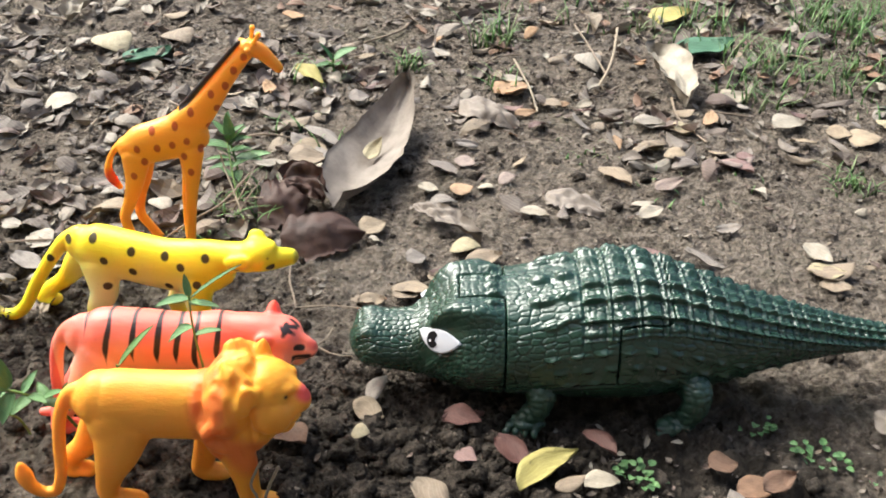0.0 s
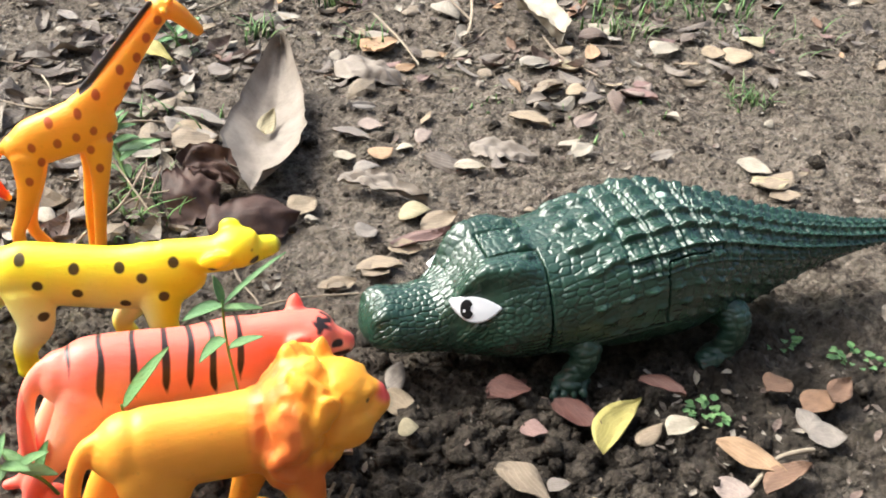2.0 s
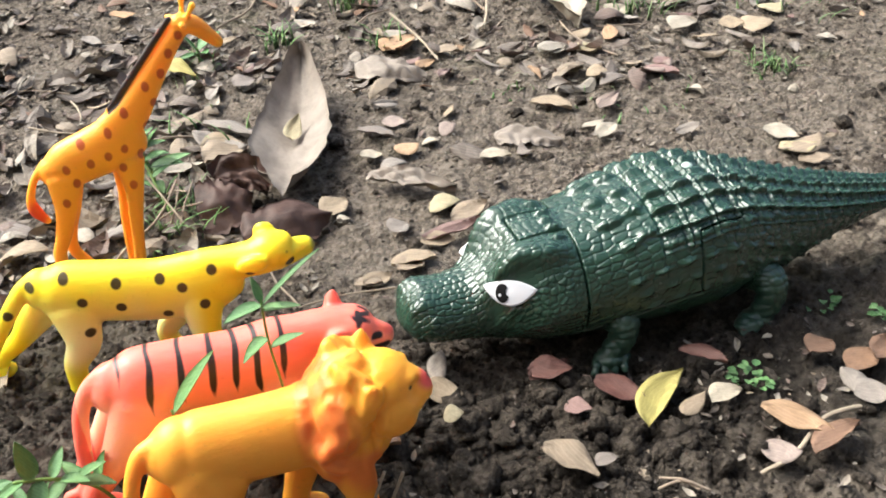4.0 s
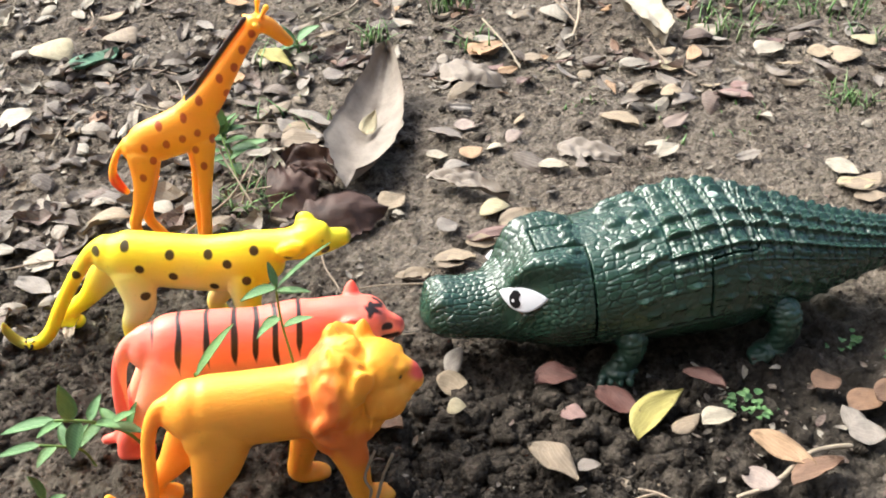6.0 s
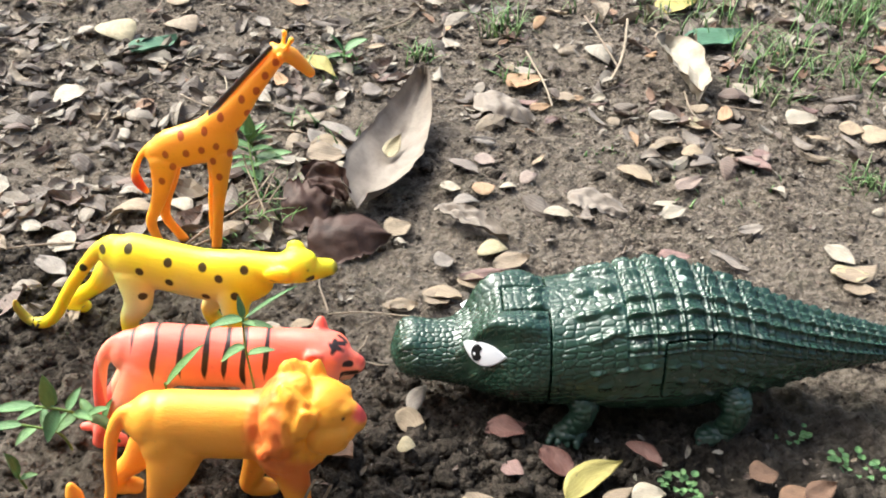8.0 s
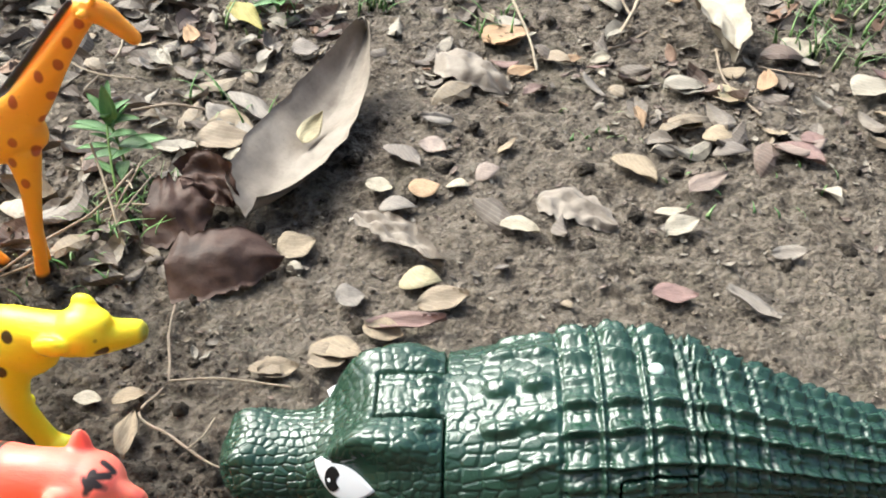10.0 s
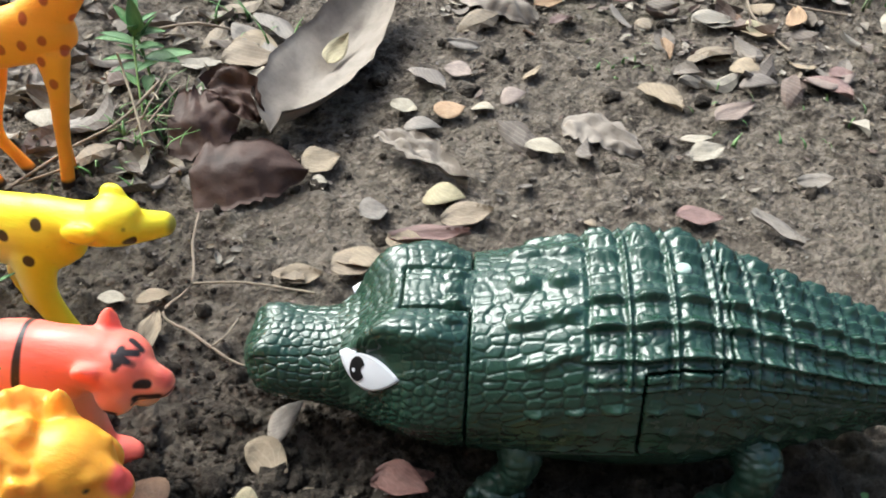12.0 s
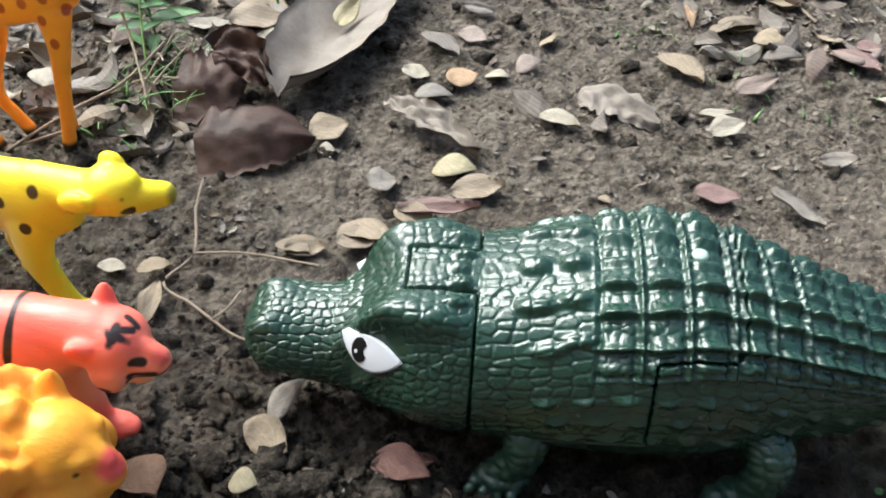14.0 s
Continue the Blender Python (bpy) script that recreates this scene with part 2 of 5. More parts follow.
def loose_place():
    while True:
        if random.random() < 0.4:
            x, y = random.gauss(-0.005, 0.055), random.gauss(0.335, 0.04)
        elif random.random() < 0.35:
            x, y = random.gauss(-0.21, 0.06), random.gauss(0.43, 0.07)
        else:
            x, y = random.uniform(-0.5, 0.55), random.uniform(0.22, 1.0)
        if y > 0.2:
            break
    return pose(x, y, height(x, y) + 0.0003, random.uniform(-30, 30), random.uniform(-30, 30), random.uniform(0, 360))


LUMPS = [lump_shape(i, 2) for i in range(6)]
GRAINS = [lump_shape(i + 9, 1) for i in range(6)]
grown(LUMPS, 1500, loose_place, lambda: 0.0014 + 0.0046 * random.random() ** 2.4, "soil_clods", CLOD, "loose dark crumbly clods of soil", "soil")
def dug_place():
    x, y = random.gauss(0.0, 0.05), random.gauss(0.325, 0.025)
    return pose(x, y, height(x, y) + 0.0005, random.uniform(-40, 40), random.uniform(-40, 40), random.uniform(0, 360))


grown(LUMPS, 130, dug_place, lambda: random.uniform(0.0032, 0.0075), "soil_lumps", CLOD, "larger dark damp lumps of dug soil", "soil")
grown(GRAINS, 9000, loose_place, lambda: random.uniform(0.0005, 0.0016), "soil_crumbs", CLOD, "fine brown soil crumbs and grit", "soil")


# ---- toy animals: each one moulded piece, in millimetres, x ahead, z up ----
def spline(nodes, steps=7):
    """Points on a smooth curve through rows of numbers."""
    p = np.array([nodes[0], *nodes, nodes[-1]], float)
    out = []
    for i in range(1, len(p) - 2):
        a, b, c, d = p[i - 1 : i + 3]
        for s in np.linspace(0, 1, steps, endpoint=False):
            out.append(0.5 * (2 * b + (c - a) * s + (2 * a - 5 * b + 4 * c - d) * s * s + (3 * b - a - 3 * c + d) * s**3))
    return np.array([*out, p[-2]])


def tube(bm, nodes, around=36, steps=9):
    """A round-ended limb through rows of x, y, z, half width across, half width in its plane."""
    rows = spline(nodes, steps)
    mid = rows[:, :3]
    ahead = np.gradient(mid, axis=0)
    ahead /= np.linalg.norm(ahead, axis=1)[:, None] + 1e-9
    turns = np.radians((0, 22, 45, 65, 82))
    rings = [(mid[0] - ahead[0] * rows[0, 3:].min() * math.sin(a), ahead[0], rows[0, 3:] * math.cos(a)) for a in turns[::-1]]
    rings += [(m, t, r[3:]) for m, t, r in zip(mid[1:-1], ahead[1:-1], rows[1:-1])]
    rings += [(mid[-1] + ahead[-1] * rows[-1, 3:].min() * math.sin(a), ahead[-1], rows[-1, 3:] * math.cos(a)) for a in turns]
    loops = []
    for at, t, (wide, deep) in rings:
        side = np.array((0, 1.0, 0)) - t[1] * t
        if np.linalg.norm(side) < 0.2:
            side = np.array((1.0, 0, 0)) - t[0] * t
        side /= np.linalg.norm(side)
        up = np.cross(side, t)
        loops.append([bm.verts.new(at + side * wide * math.cos(a) + up * deep * math.sin(a)) for a in np.linspace(0, 2 * math.pi, around, endpoint=False)])
    for one, two in zip(loops, loops[1:]):
        for i in range(around):
            bm.faces.new((one[i], one[(i + 1) % around], two[(i + 1) % around], two[i]))
    bm.faces.new(loops[0][::-1])
    bm.faces.new(loops[-1])


def ball(bm, x, y, z, a, b, c, rx=0, ry=0, rz=0):
    bmesh.ops.create_uvsphere(bm, u_segments=20, v_segments=12, radius=1.0, matrix=pose(x, y, z, rx, ry, rz) @ Matrix.Diagonal((a, b, c, 1)))


def moulded(bm, voxel=0.8, rounds=14):
    """One skin over overlapping limbs, softened where they meet; the mesh, in millimetres."""
    bmesh.ops.recalc_face_normals(bm, faces=bm.faces)
    me = bpy.data.meshes.new("rough")
    bm.to_mesh(me)
    bm.free()
    ob = new("rough", me)
    skin = ob.modifiers.new("skin", "REMESH")
    skin.mode, skin.voxel_size = "VOXEL", voxel
    soft = ob.modifiers.new("soft", "SMOOTH")
    soft.factor, soft.iterations = 0.5, rounds
    bpy.context.view_layer.update()
    whole = bpy.data.meshes.new_from_object(ob.evaluated_get(bpy.context.evaluated_depsgraph_get()))
    bpy.data.objects.remove(ob)
    bpy.data.meshes.remove(me)
    return whole


def points(me):
    co = np.empty(len(me.vertices) * 3)
    me.vertices.foreach_get("co", co)
    return co.reshape(-1, 3)


def settle(me, co):
    """Writes the points back in metres."""
    me.vertices.foreach_set("co", (co * 0.001).ravel())
    me.polygons.foreach_set("use_smooth", [True] * len(me.polygons))
    me.update()


def paint(me, name, values):
    me.attributes.new(name, "FLOAT", "POINT").data.foreach_set("value", np.asarray(values, np.float32))


def step(v, low, high):
    s = np.clip((v - low) / (high - low), 0, 1)
    return s * s * (3 - 2 * s)


def near(co, x, y, z, rx, ry, rz):
    """How deep each point lies in an ellipsoid: 1 at its middle, 0 at its skin and outside."""
    return np.clip(1 - np.sqrt(((co[:, 0] - x) / rx) ** 2 + ((co[:, 1] - y) / ry) ** 2 + ((co[:, 2] - z) / rz) ** 2), 0, 1)


def dots(co, spots, radius, stretch=1.0):
    """Millimetres inside the nearest round dot, minus outside, seen from the side; the same dots on both flanks."""
    d = np.min([np.hypot((co[:, 0] - x), (co[:, 2] - z) / stretch) for x, z in spots], axis=0)
    return radius - d


def figure(name, me, material, where, label, category):
    me.name = name
    me.materials.clear()
    me.materials.append(material)
    ob = new(name, me)
    ob.matrix_basis = where
    return tagged(ob, label, category, "toy animals facing the crocodile")


def fur(co, amount, scale, stretch=(1.0, 1.0, 0.35)):
    k = np.array([noise.noise(Vector((p[0] * scale * stretch[0], p[1] * scale * stretch[1], p[2] * scale * stretch[2]))) for p in co])
    return k * amount


def build_lion():
    bm = bmesh.new()
    tube(bm, ((-37, 0, 55, 9, 11), (-30, 0, 53, 12, 15.5), (-12, 0, 52, 12.5, 16), (8, 0, 52, 12.5, 16.5), (22, 0, 54, 14, 18)))
    ball(bm, -33, 0, 54, 11.5, 11.5, 14)
    ball(bm, -27, -7, 45, 12, 7, 15)
    ball(bm, 19, -8, 43, 10, 7, 14)
    # mane, in tufts
    ball(bm, 22, 0, 58, 13, 18, 22, 0, 12)
    ball(bm, 30, 0, 46, 11, 14, 15)
    for i in range(120):
        a, s = i * 2.4, 1 if i % 2 else -1
        ball(bm, 22 + 9 * math.sin(a), s * (13.5 + 2.5 * math.cos(a * 1.7)) * math.sqrt(max(0.15, 1 - ((38 + 40 * ((i * 0.618) % 1) - 56) / 26) ** 2)), 38 + 40 * ((i * 0.618) % 1), 3.0, 3.4, 4.6, 0, 25 * math.sin(a * 2), 0)
    for i in range(7):
        ball(bm, 29 - 2 * i, 0, 76 - 0.6 * i * i, 5, 5, 4.5)
    # head: skull, cheeks, muzzle, chin, brow, ears
    ball(bm, 38, -1, 63, 13, 13, 13.5)
    tube(bm, ((40, -1.5, 61, 9, 9), (46.5, -3, 60, 7.5, 7.5), (50.5, -4, 60, 6, 6)))
    tube(bm, ((42, -1.5, 71, 5, 4), (47.5, -3, 67.5, 4, 3.5), (52, -4, 64.5, 3.2, 3)))
    ball(bm, 46.5, -3, 51.5, 5.2, 5.5, 4)
    ball(bm, 43, -2, 47, 6, 7, 6)
    ball(bm, 48, -8.5, 58, 4.2, 3.4, 4)
    ball(bm, 48, 1.5, 58, 4.2, 3.4, 4)
    ball(bm, 46, -7, 68, 4, 3, 2.4)
    ball(bm, 46, 4.5, 68, 4, 3, 2.4)
    ball(bm, 40, -11, 56, 9, 5, 9)
    ball(bm, 40, 9, 56, 9, 5, 9)
    tube(bm, ((34, 9, 70, 4.5, 5), (35, 10.5, 76, 2.6, 3.6), (36, 11, 79.5, 0.8, 1.2)))
    tube(bm, ((32, -11, 67, 4.5, 5), (32, -13.5, 71, 3.4, 4.6), (32.5, -15, 74, 1.4, 2.4)))
    # legs
    tube(bm, ((-24, -7, 46, 7, 13), (-28, -9, 32, 6.5, 10), (-33, -9.5, 19, 5, 6.4), (-35.5, -9.5, 9, 4.6, 5), (-33, -9.5, 4.2, 5, 4.4)))
    tube(bm, ((-34, -9.5, 3.8, 5, 4), (-25, -9.5, 3.4, 5.2, 3.6), (-21, -9.5, 2.8, 4.2, 2.8)))
    tube(bm, ((-31, 6, 46, 7, 12), (-41, 8, 30, 6, 9), (-49, 8, 19, 4.6, 6), (-57, 8, 11, 4.2, 4.8), (-57, 8, 4.2, 4.6, 4.2)))
    tube(bm, ((-58, 8, 3.6, 4.6, 3.8), (-51, 8, 3.4, 4.8, 3.4), (-48, 8, 2.8, 4, 2.6)))
    tube(bm, ((20, -7, 44, 7, 11), (24, -8.5, 30, 6, 8), (26, -9, 17, 4.8, 5.8), (27, -9, 7, 4.6, 5), (29, -9, 4, 4.8, 4.2)))
    tube(bm, ((28, -9, 3.8, 5, 4), (36, -9, 3.4, 5, 3.6), (39, -9, 2.8, 4, 2.8)))
    tube(bm, ((14, 7, 40, 6, 9), (8, 8, 26, 5.4, 7), (4, 8, 14, 4.8, 5.4), (2, 8, 6, 4.6, 5), (4, 8, 4, 4.8, 4.2)))
    tube(bm, ((3, 8, 3.8, 4.8, 4), (10, 8, 3.4, 5, 3.4), (13, 8, 2.8, 4, 2.6)))
    # tail, hanging and curling up behind
    tube(bm, ((-38, 0, 61, 3.4, 3.6), (-46, -1, 58, 3.2, 3.4), (-51.5, -3, 47, 2.9, 3), (-54, -5, 32, 2.8, 2.9), (-55.5, -7, 17, 2.7, 2.8), (-59, -8, 7, 2.7, 2.7), (-65, -9, 6.5, 2.6, 2.6), (-69, -10, 12, 3, 3.2), (-70.5, -10, 18, 3.4, 4), (-71, -10, 24, 1.8, 2)))
    me = moulded(bm)
    co = points(me)
    mane = np.clip(near(co, 24, 0, 56, 24, 24, 32) * 4, 0, 1)
    co[:, 0] += fur(co, 1.3, 0.32) * mane
    co[:, 1] += fur(co, 1.2, 0.3) * mane
    red = step(near(co, 17, -2, 54, 15, 34, 34), 0.05, 0.5) * (0.6 + fur(co, 0.9, 0.16)) + 0.6 * step(near(co, 29, -6, 34, 13, 24, 18), 0.1, 0.6)
    red *= 1 - step(co[:, 0], 25, 33) * step(co[:, 2], 42, 52)
    paint(me, "tint", np.clip(1.4 * red, 0, 0.85))
    paint(me, "touch", step(near(co, 53.5, -4, 64, 6.5, 7, 6), 0.1, 0.5) + 0.8 * step(near(co, 50, -4, 55.2, 7, 11, 1.8), 0.05, 0.5))
    paint(me, "mark", np.maximum(1.1 - np.linalg.norm(co - np.array((46.5, -9.3, 66.0)), axis=1), 1.1 - np.linalg.norm(co - np.array((46.5, 4.6, 66.0)), axis=1)))
    # the tone of light from above, painted on crown and back
    paint(me, "pale", 0.75 * step(near(co, 40, 0, 72, 18, 20, 14), 0.1, 0.6) + 0.35 * step(co[:, 2], 58, 70))
    settle(me, co)
    figure("toy_lion", me, LION_PAINT, pose(-0.11, 0.318, -0.001), "bright orange plastic toy lion with a red-brown painted mane", "toy lion")


def build_tiger():
    bm = bmesh.new()
    tube(bm, ((-34, 0, 53, 9, 11), (-26, 0, 52, 12, 15), (-8, 0, 51, 12.5, 15.5), (12, 0, 50, 12, 15), (30, 0, 51, 12, 15.5), (40, 0, 53, 10, 13)))
    tube(bm, ((34, 0, 55, 9, 11), (46, -1, 56.5, 9, 10), (53, -2, 56, 9.5, 10)))
    ball(bm, 57, -2, 55.5, 10.5, 11, 10)
    tube(bm, ((60, -3, 53, 7, 7), (66, -4, 51.5, 6, 5.6), (69.5, -4.5, 51, 5, 4.4)))
    tube(bm, ((60, -3, 60, 3.6, 3.4), (66, -4, 56.5, 3, 3), (71.5, -5, 53.5, 2.4, 2.2)))
    ball(bm, 64, -4, 45.5, 5, 5, 3.4)
    ball(bm, 57, -10, 50, 6, 4.5, 7)
    ball(bm, 57, 6, 50, 6, 4.5, 7)
    tube(bm, ((52.5, 6, 61.5, 3.6, 3.8), (53, 7, 66, 2.8, 3), (53.5, 7.2, 69, 1, 1.4)))
    tube(bm, ((51, -9.5, 59, 3.6, 4.4), (50.5, -12, 62, 2.4, 4), (50.5, -13.5, 64, 1, 2)))
    tube(bm, ((-24, -7, 46, 7, 13), (-33, -8, 33, 6, 9.5), (-42, -8.5, 21, 4.8, 6), (-50, -8.5, 11, 4.4, 4.8), (-52, -8.5, 4.5, 4.6, 4.2)))
    tube(bm, ((-53, -8.5, 3.8, 4.6, 3.8), (-45, -8.5, 3.4, 5, 3.4), (-42, -8.5, 2.8, 4, 2.6)))
    tube(bm, ((-26, 6, 46, 7, 12), (-37, 8, 32, 5.6, 8), (-46, 8.5, 20, 4.6, 5.4), (-53, 8.5, 10, 4.2, 4.6), (-54, 8.5, 4, 4.4, 4)))
    tube(bm, ((-55, 8.5, 3.6, 4.4, 3.6), (-48, 8.5, 3.2, 4.6, 3.2), (-45, 8.5, 2.6, 3.8, 2.6)))
    tube(bm, ((28, -7, 44, 6, 10), (22, -8.5, 28, 5.4, 7), (17, -9, 15, 4.6, 5.4), (16, -9, 6, 4.6, 5)))
    tube(bm, ((15, -9, 3.8, 5, 4), (24, -9, 3.4, 5, 3.4)))
    tube(bm, ((33, 5, 44, 6, 9), (36, 6, 28, 5.2, 6.6), (38, 6, 15, 4.6, 5.2), (39, 6, 7, 4.6, 5)))
    tube(bm, ((38, 6, 4, 5, 4.2), (47, 5, 3.8, 5.2, 3.8), (50, 5, 3.2, 4.2, 3)))
    tube(bm, ((-32, 0, 61, 3.6, 4), (-41, -1, 57, 3.3, 3.6), (-47, -2, 47, 3.2, 3.3), (-50, -3, 32, 3.1, 3.2), (-51, -4, 20, 3, 3), (-52.5, -4, 14, 2.8, 2.8), (-56, -4, 9, 2.6, 2.6), (-61, -4, 8, 2.3, 2.3)))
    me = moulded(bm)
    co = points(me)
    sway = 1.6 * np.sin(co[:, 2] * 0.16) + fur(co, 1.4, 0.1)
    mark = np.full(len(co), -9.0)
    flank = np.abs(co[:, 1]) < 30
    for x, low in ((-31, 58), (-20, 46), (-8.5, 47), (2.5, 45), (11.5, 45), (19.5, 40), (29.5, 47)):
        half = 1.35 * step(co[:, 2], low, low + 9) - 0.5 * step(co[:, 2], 60, 68)
        stripe = half - np.abs(co[:, 0] - x + sway * 0.6) - 9 * (co[:, 2] < low) - 9 * ~flank
        mark = np.maximum(mark, stripe)
    face = ((65.8, 1.8, 54.5, 1.6), (56, -13.5, 46.5, 2.0))
    for x, y, z, r in face:
        mark = np.maximum(mark, r - np.linalg.norm((co - np.array((x, y, z))) * (0.9, 1, 1.1), axis=1))
    for a, b, r in (((59, -9, 61.5), (60.5, -4, 65.5), 0.8), ((61, -7, 63), (63, -6.5, 60.5), 0.8), ((60.5, -5.5, 64.3), (64, -3.5, 62.3), 0.7), ((57.5, -6, 66), (60, -8.5, 63), 0.7), ((62, 0, 64), (64.5, -1.5, 61.5), 0.7), ((64, -9, 55.3), (67, -8.5, 54.8), 0.9), ((62.5, -10.5, 50.5), (70, -8.8, 50.6), 0.6), ((63, -10.5, 48.8), (69, -8.8, 48.6), 0.5)):
        a, b = np.array(a, float), np.array(b, float)
        t = np.clip((co - a) @ (b - a) / ((b - a) @ (b - a)), 0, 1)
        mark = np.maximum(mark, 1.7 * r - np.linalg.norm(co - a - t[:, None] * (b - a), axis=1))
    mouth = 0.55 - np.abs(co[:, 2] - 48.6 - 0.02 * (co[:, 0] - 64) ** 2) - 9 * (co[:, 0] < 62)
    paint(me, "mark", np.maximum(mark, mouth))
    paint(me, "touch", 0.6 * step(near(co, 71, -5, 54, 5, 5, 4), 0.1, 0.6))
    low = 1 - step(co[:, 2] + fur(co, 4, 0.08), 38, 66)
    paint(me, "pale", np.clip(low * (co[:, 0] > -48) * 0.85 * step(co[:, 2], 8, 24) + 0.9 * step(near(co, 62, -5, 45, 9, 12, 6), 0.05, 0.6), 0, 1))
    settle(me, co)
    figure("toy_tiger", me, TIGER_PAINT, pose(-0.13, 0.362, -0.001), "pinkish red plastic toy tiger with black painted stripes", "toy tiger")


def build_leopard():
    bm = bmesh.new()
    tube(bm, ((-20, 0, 52, 8, 10), (-12, 0, 50, 10.5, 14), (6, 0, 48, 10.5, 14.5), (28, 0, 46, 10, 15), (46, 0, 47.5, 10, 15.5), (56, 0, 51, 9, 13)))
    tube(bm, ((50, 0, 54, 8, 10), (64, 0, 56.5, 7.5, 8), (74, 0, 58, 8, 8)))
    ball(bm, 78, 1.5, 59.5, 10.5, 9.5, 9)
    tube(bm, ((80, 1, 57.5, 7, 7), (87, 5, 56.5, 5.8, 5.6), (92.5, 9, 55.5, 4.6, 4.4)))
    ball(bm, 82, 2.5, 63.5, 6, 6, 4)
    ball(bm, 76, 7.5, 66.5, 5, 2.6, 4)
    ball(bm, 71, -9, 60, 7, 2.6, 4.2, 0, -12, 0)
    tube(bm, ((-8, -6, 44, 6, 11), (-7, -8, 28, 5.4, 8), (-13, -8.5, 16, 4.4, 5.4), (-14, -8.5, 6, 4.2, 4.6)))
    tube(bm, ((-15, -8.5, 3.8, 4.6, 3.8), (-6, -8.5, 3.4, 4.8, 3.4)))
    tube(bm, ((-16, 5, 46, 6, 11), (-29, 7, 33, 5.4, 8), (-40, 8, 20, 4.2, 5), (-51, 8, 11, 4, 4.4), (-57, 8, 4.6, 4.2, 4)))
    tube(bm, ((-57, 8, 3.8, 4.4, 3.6), (-49, 8, 3.4, 4.6, 3.2)))
    tube(bm, ((46, -5, 42, 6, 10), (46, -7, 26, 5, 6.6), (50, -7, 14, 4.2, 5), (54, -7, 6, 4.2, 4.4)))
    tube(bm, ((53, -7, 3.8, 4.6, 3.8), (62, -7, 3.4, 4.6, 3.4)))
    tube(bm, ((42, 5, 40, 5.6, 9), (33, 7, 28, 4.8, 6.4), (25, 8, 17, 4.2, 4.8), (28, 8, 7, 4.2, 4.4)))
    tube(bm, ((27, 8, 3.8, 4.4, 3.6), (35, 8, 3.4, 4.6, 3.2)))
    tube(bm, ((-20, 0, 58, 4.2, 4.4), (-28, -2, 53, 3.8, 4), (-38, -5, 40, 3.6, 3.7), (-47, -8, 26, 3.4, 3.5), (-55, -10, 12, 3.4, 3.5), (-63, -11, 5, 3.4, 3.4), (-72, -11, 5, 2.8, 2.8), (-77, -11, 12, 2.4, 2.4), (-77.5, -11, 17, 1.5, 1.5)))
    me = moulded(bm)
    co = points(me)
    spots = ((-23, 57), (-35, 44.5), (-8, 60.5), (-1.8, 50), (-1.7, 35), (13.2, 56.4), (13.5, 45.6), (31.3, 56.2), (40.2, 52), (31.8, 38.7), (48.4, 43.2), (53.4, 58.3), (69.3, 55.5), (86.5, 55.5))
    mark = dots(co, spots, 2.25) - 9 * (np.abs(co[:, 1]) < 1.2) * (co[:, 0] > -15)
    mark = np.maximum(mark, 1.0 - np.linalg.norm(co - np.array((85.0, -3.6, 61.5)), axis=1))
    paint(me, "mark", mark)
    paint(me, "tint", np.clip(step(-co[:, 0], 64, 72) * 0.9 + 0.85 * step(near(co, 97, 10.5, 55.5, 6, 6.5, 6), 0.05, 0.5), 0, 1))
    paint(me, "pale", (1 - step(co[:, 2] + fur(co, 4, 0.09), 26, 58)) * 0.9 * step(co[:, 0], -40, -20) * (1 - step(co[:, 0], 38, 50)) * step(co[:, 2], 10, 24))
    settle(me, co)
    figure("toy_leopard", me, LEOPARD_PAINT, pose(-0.17, 0.435, -0.001, 0, 0, -12), "bright yellow plastic toy leopard with black spots", "toy leopard")


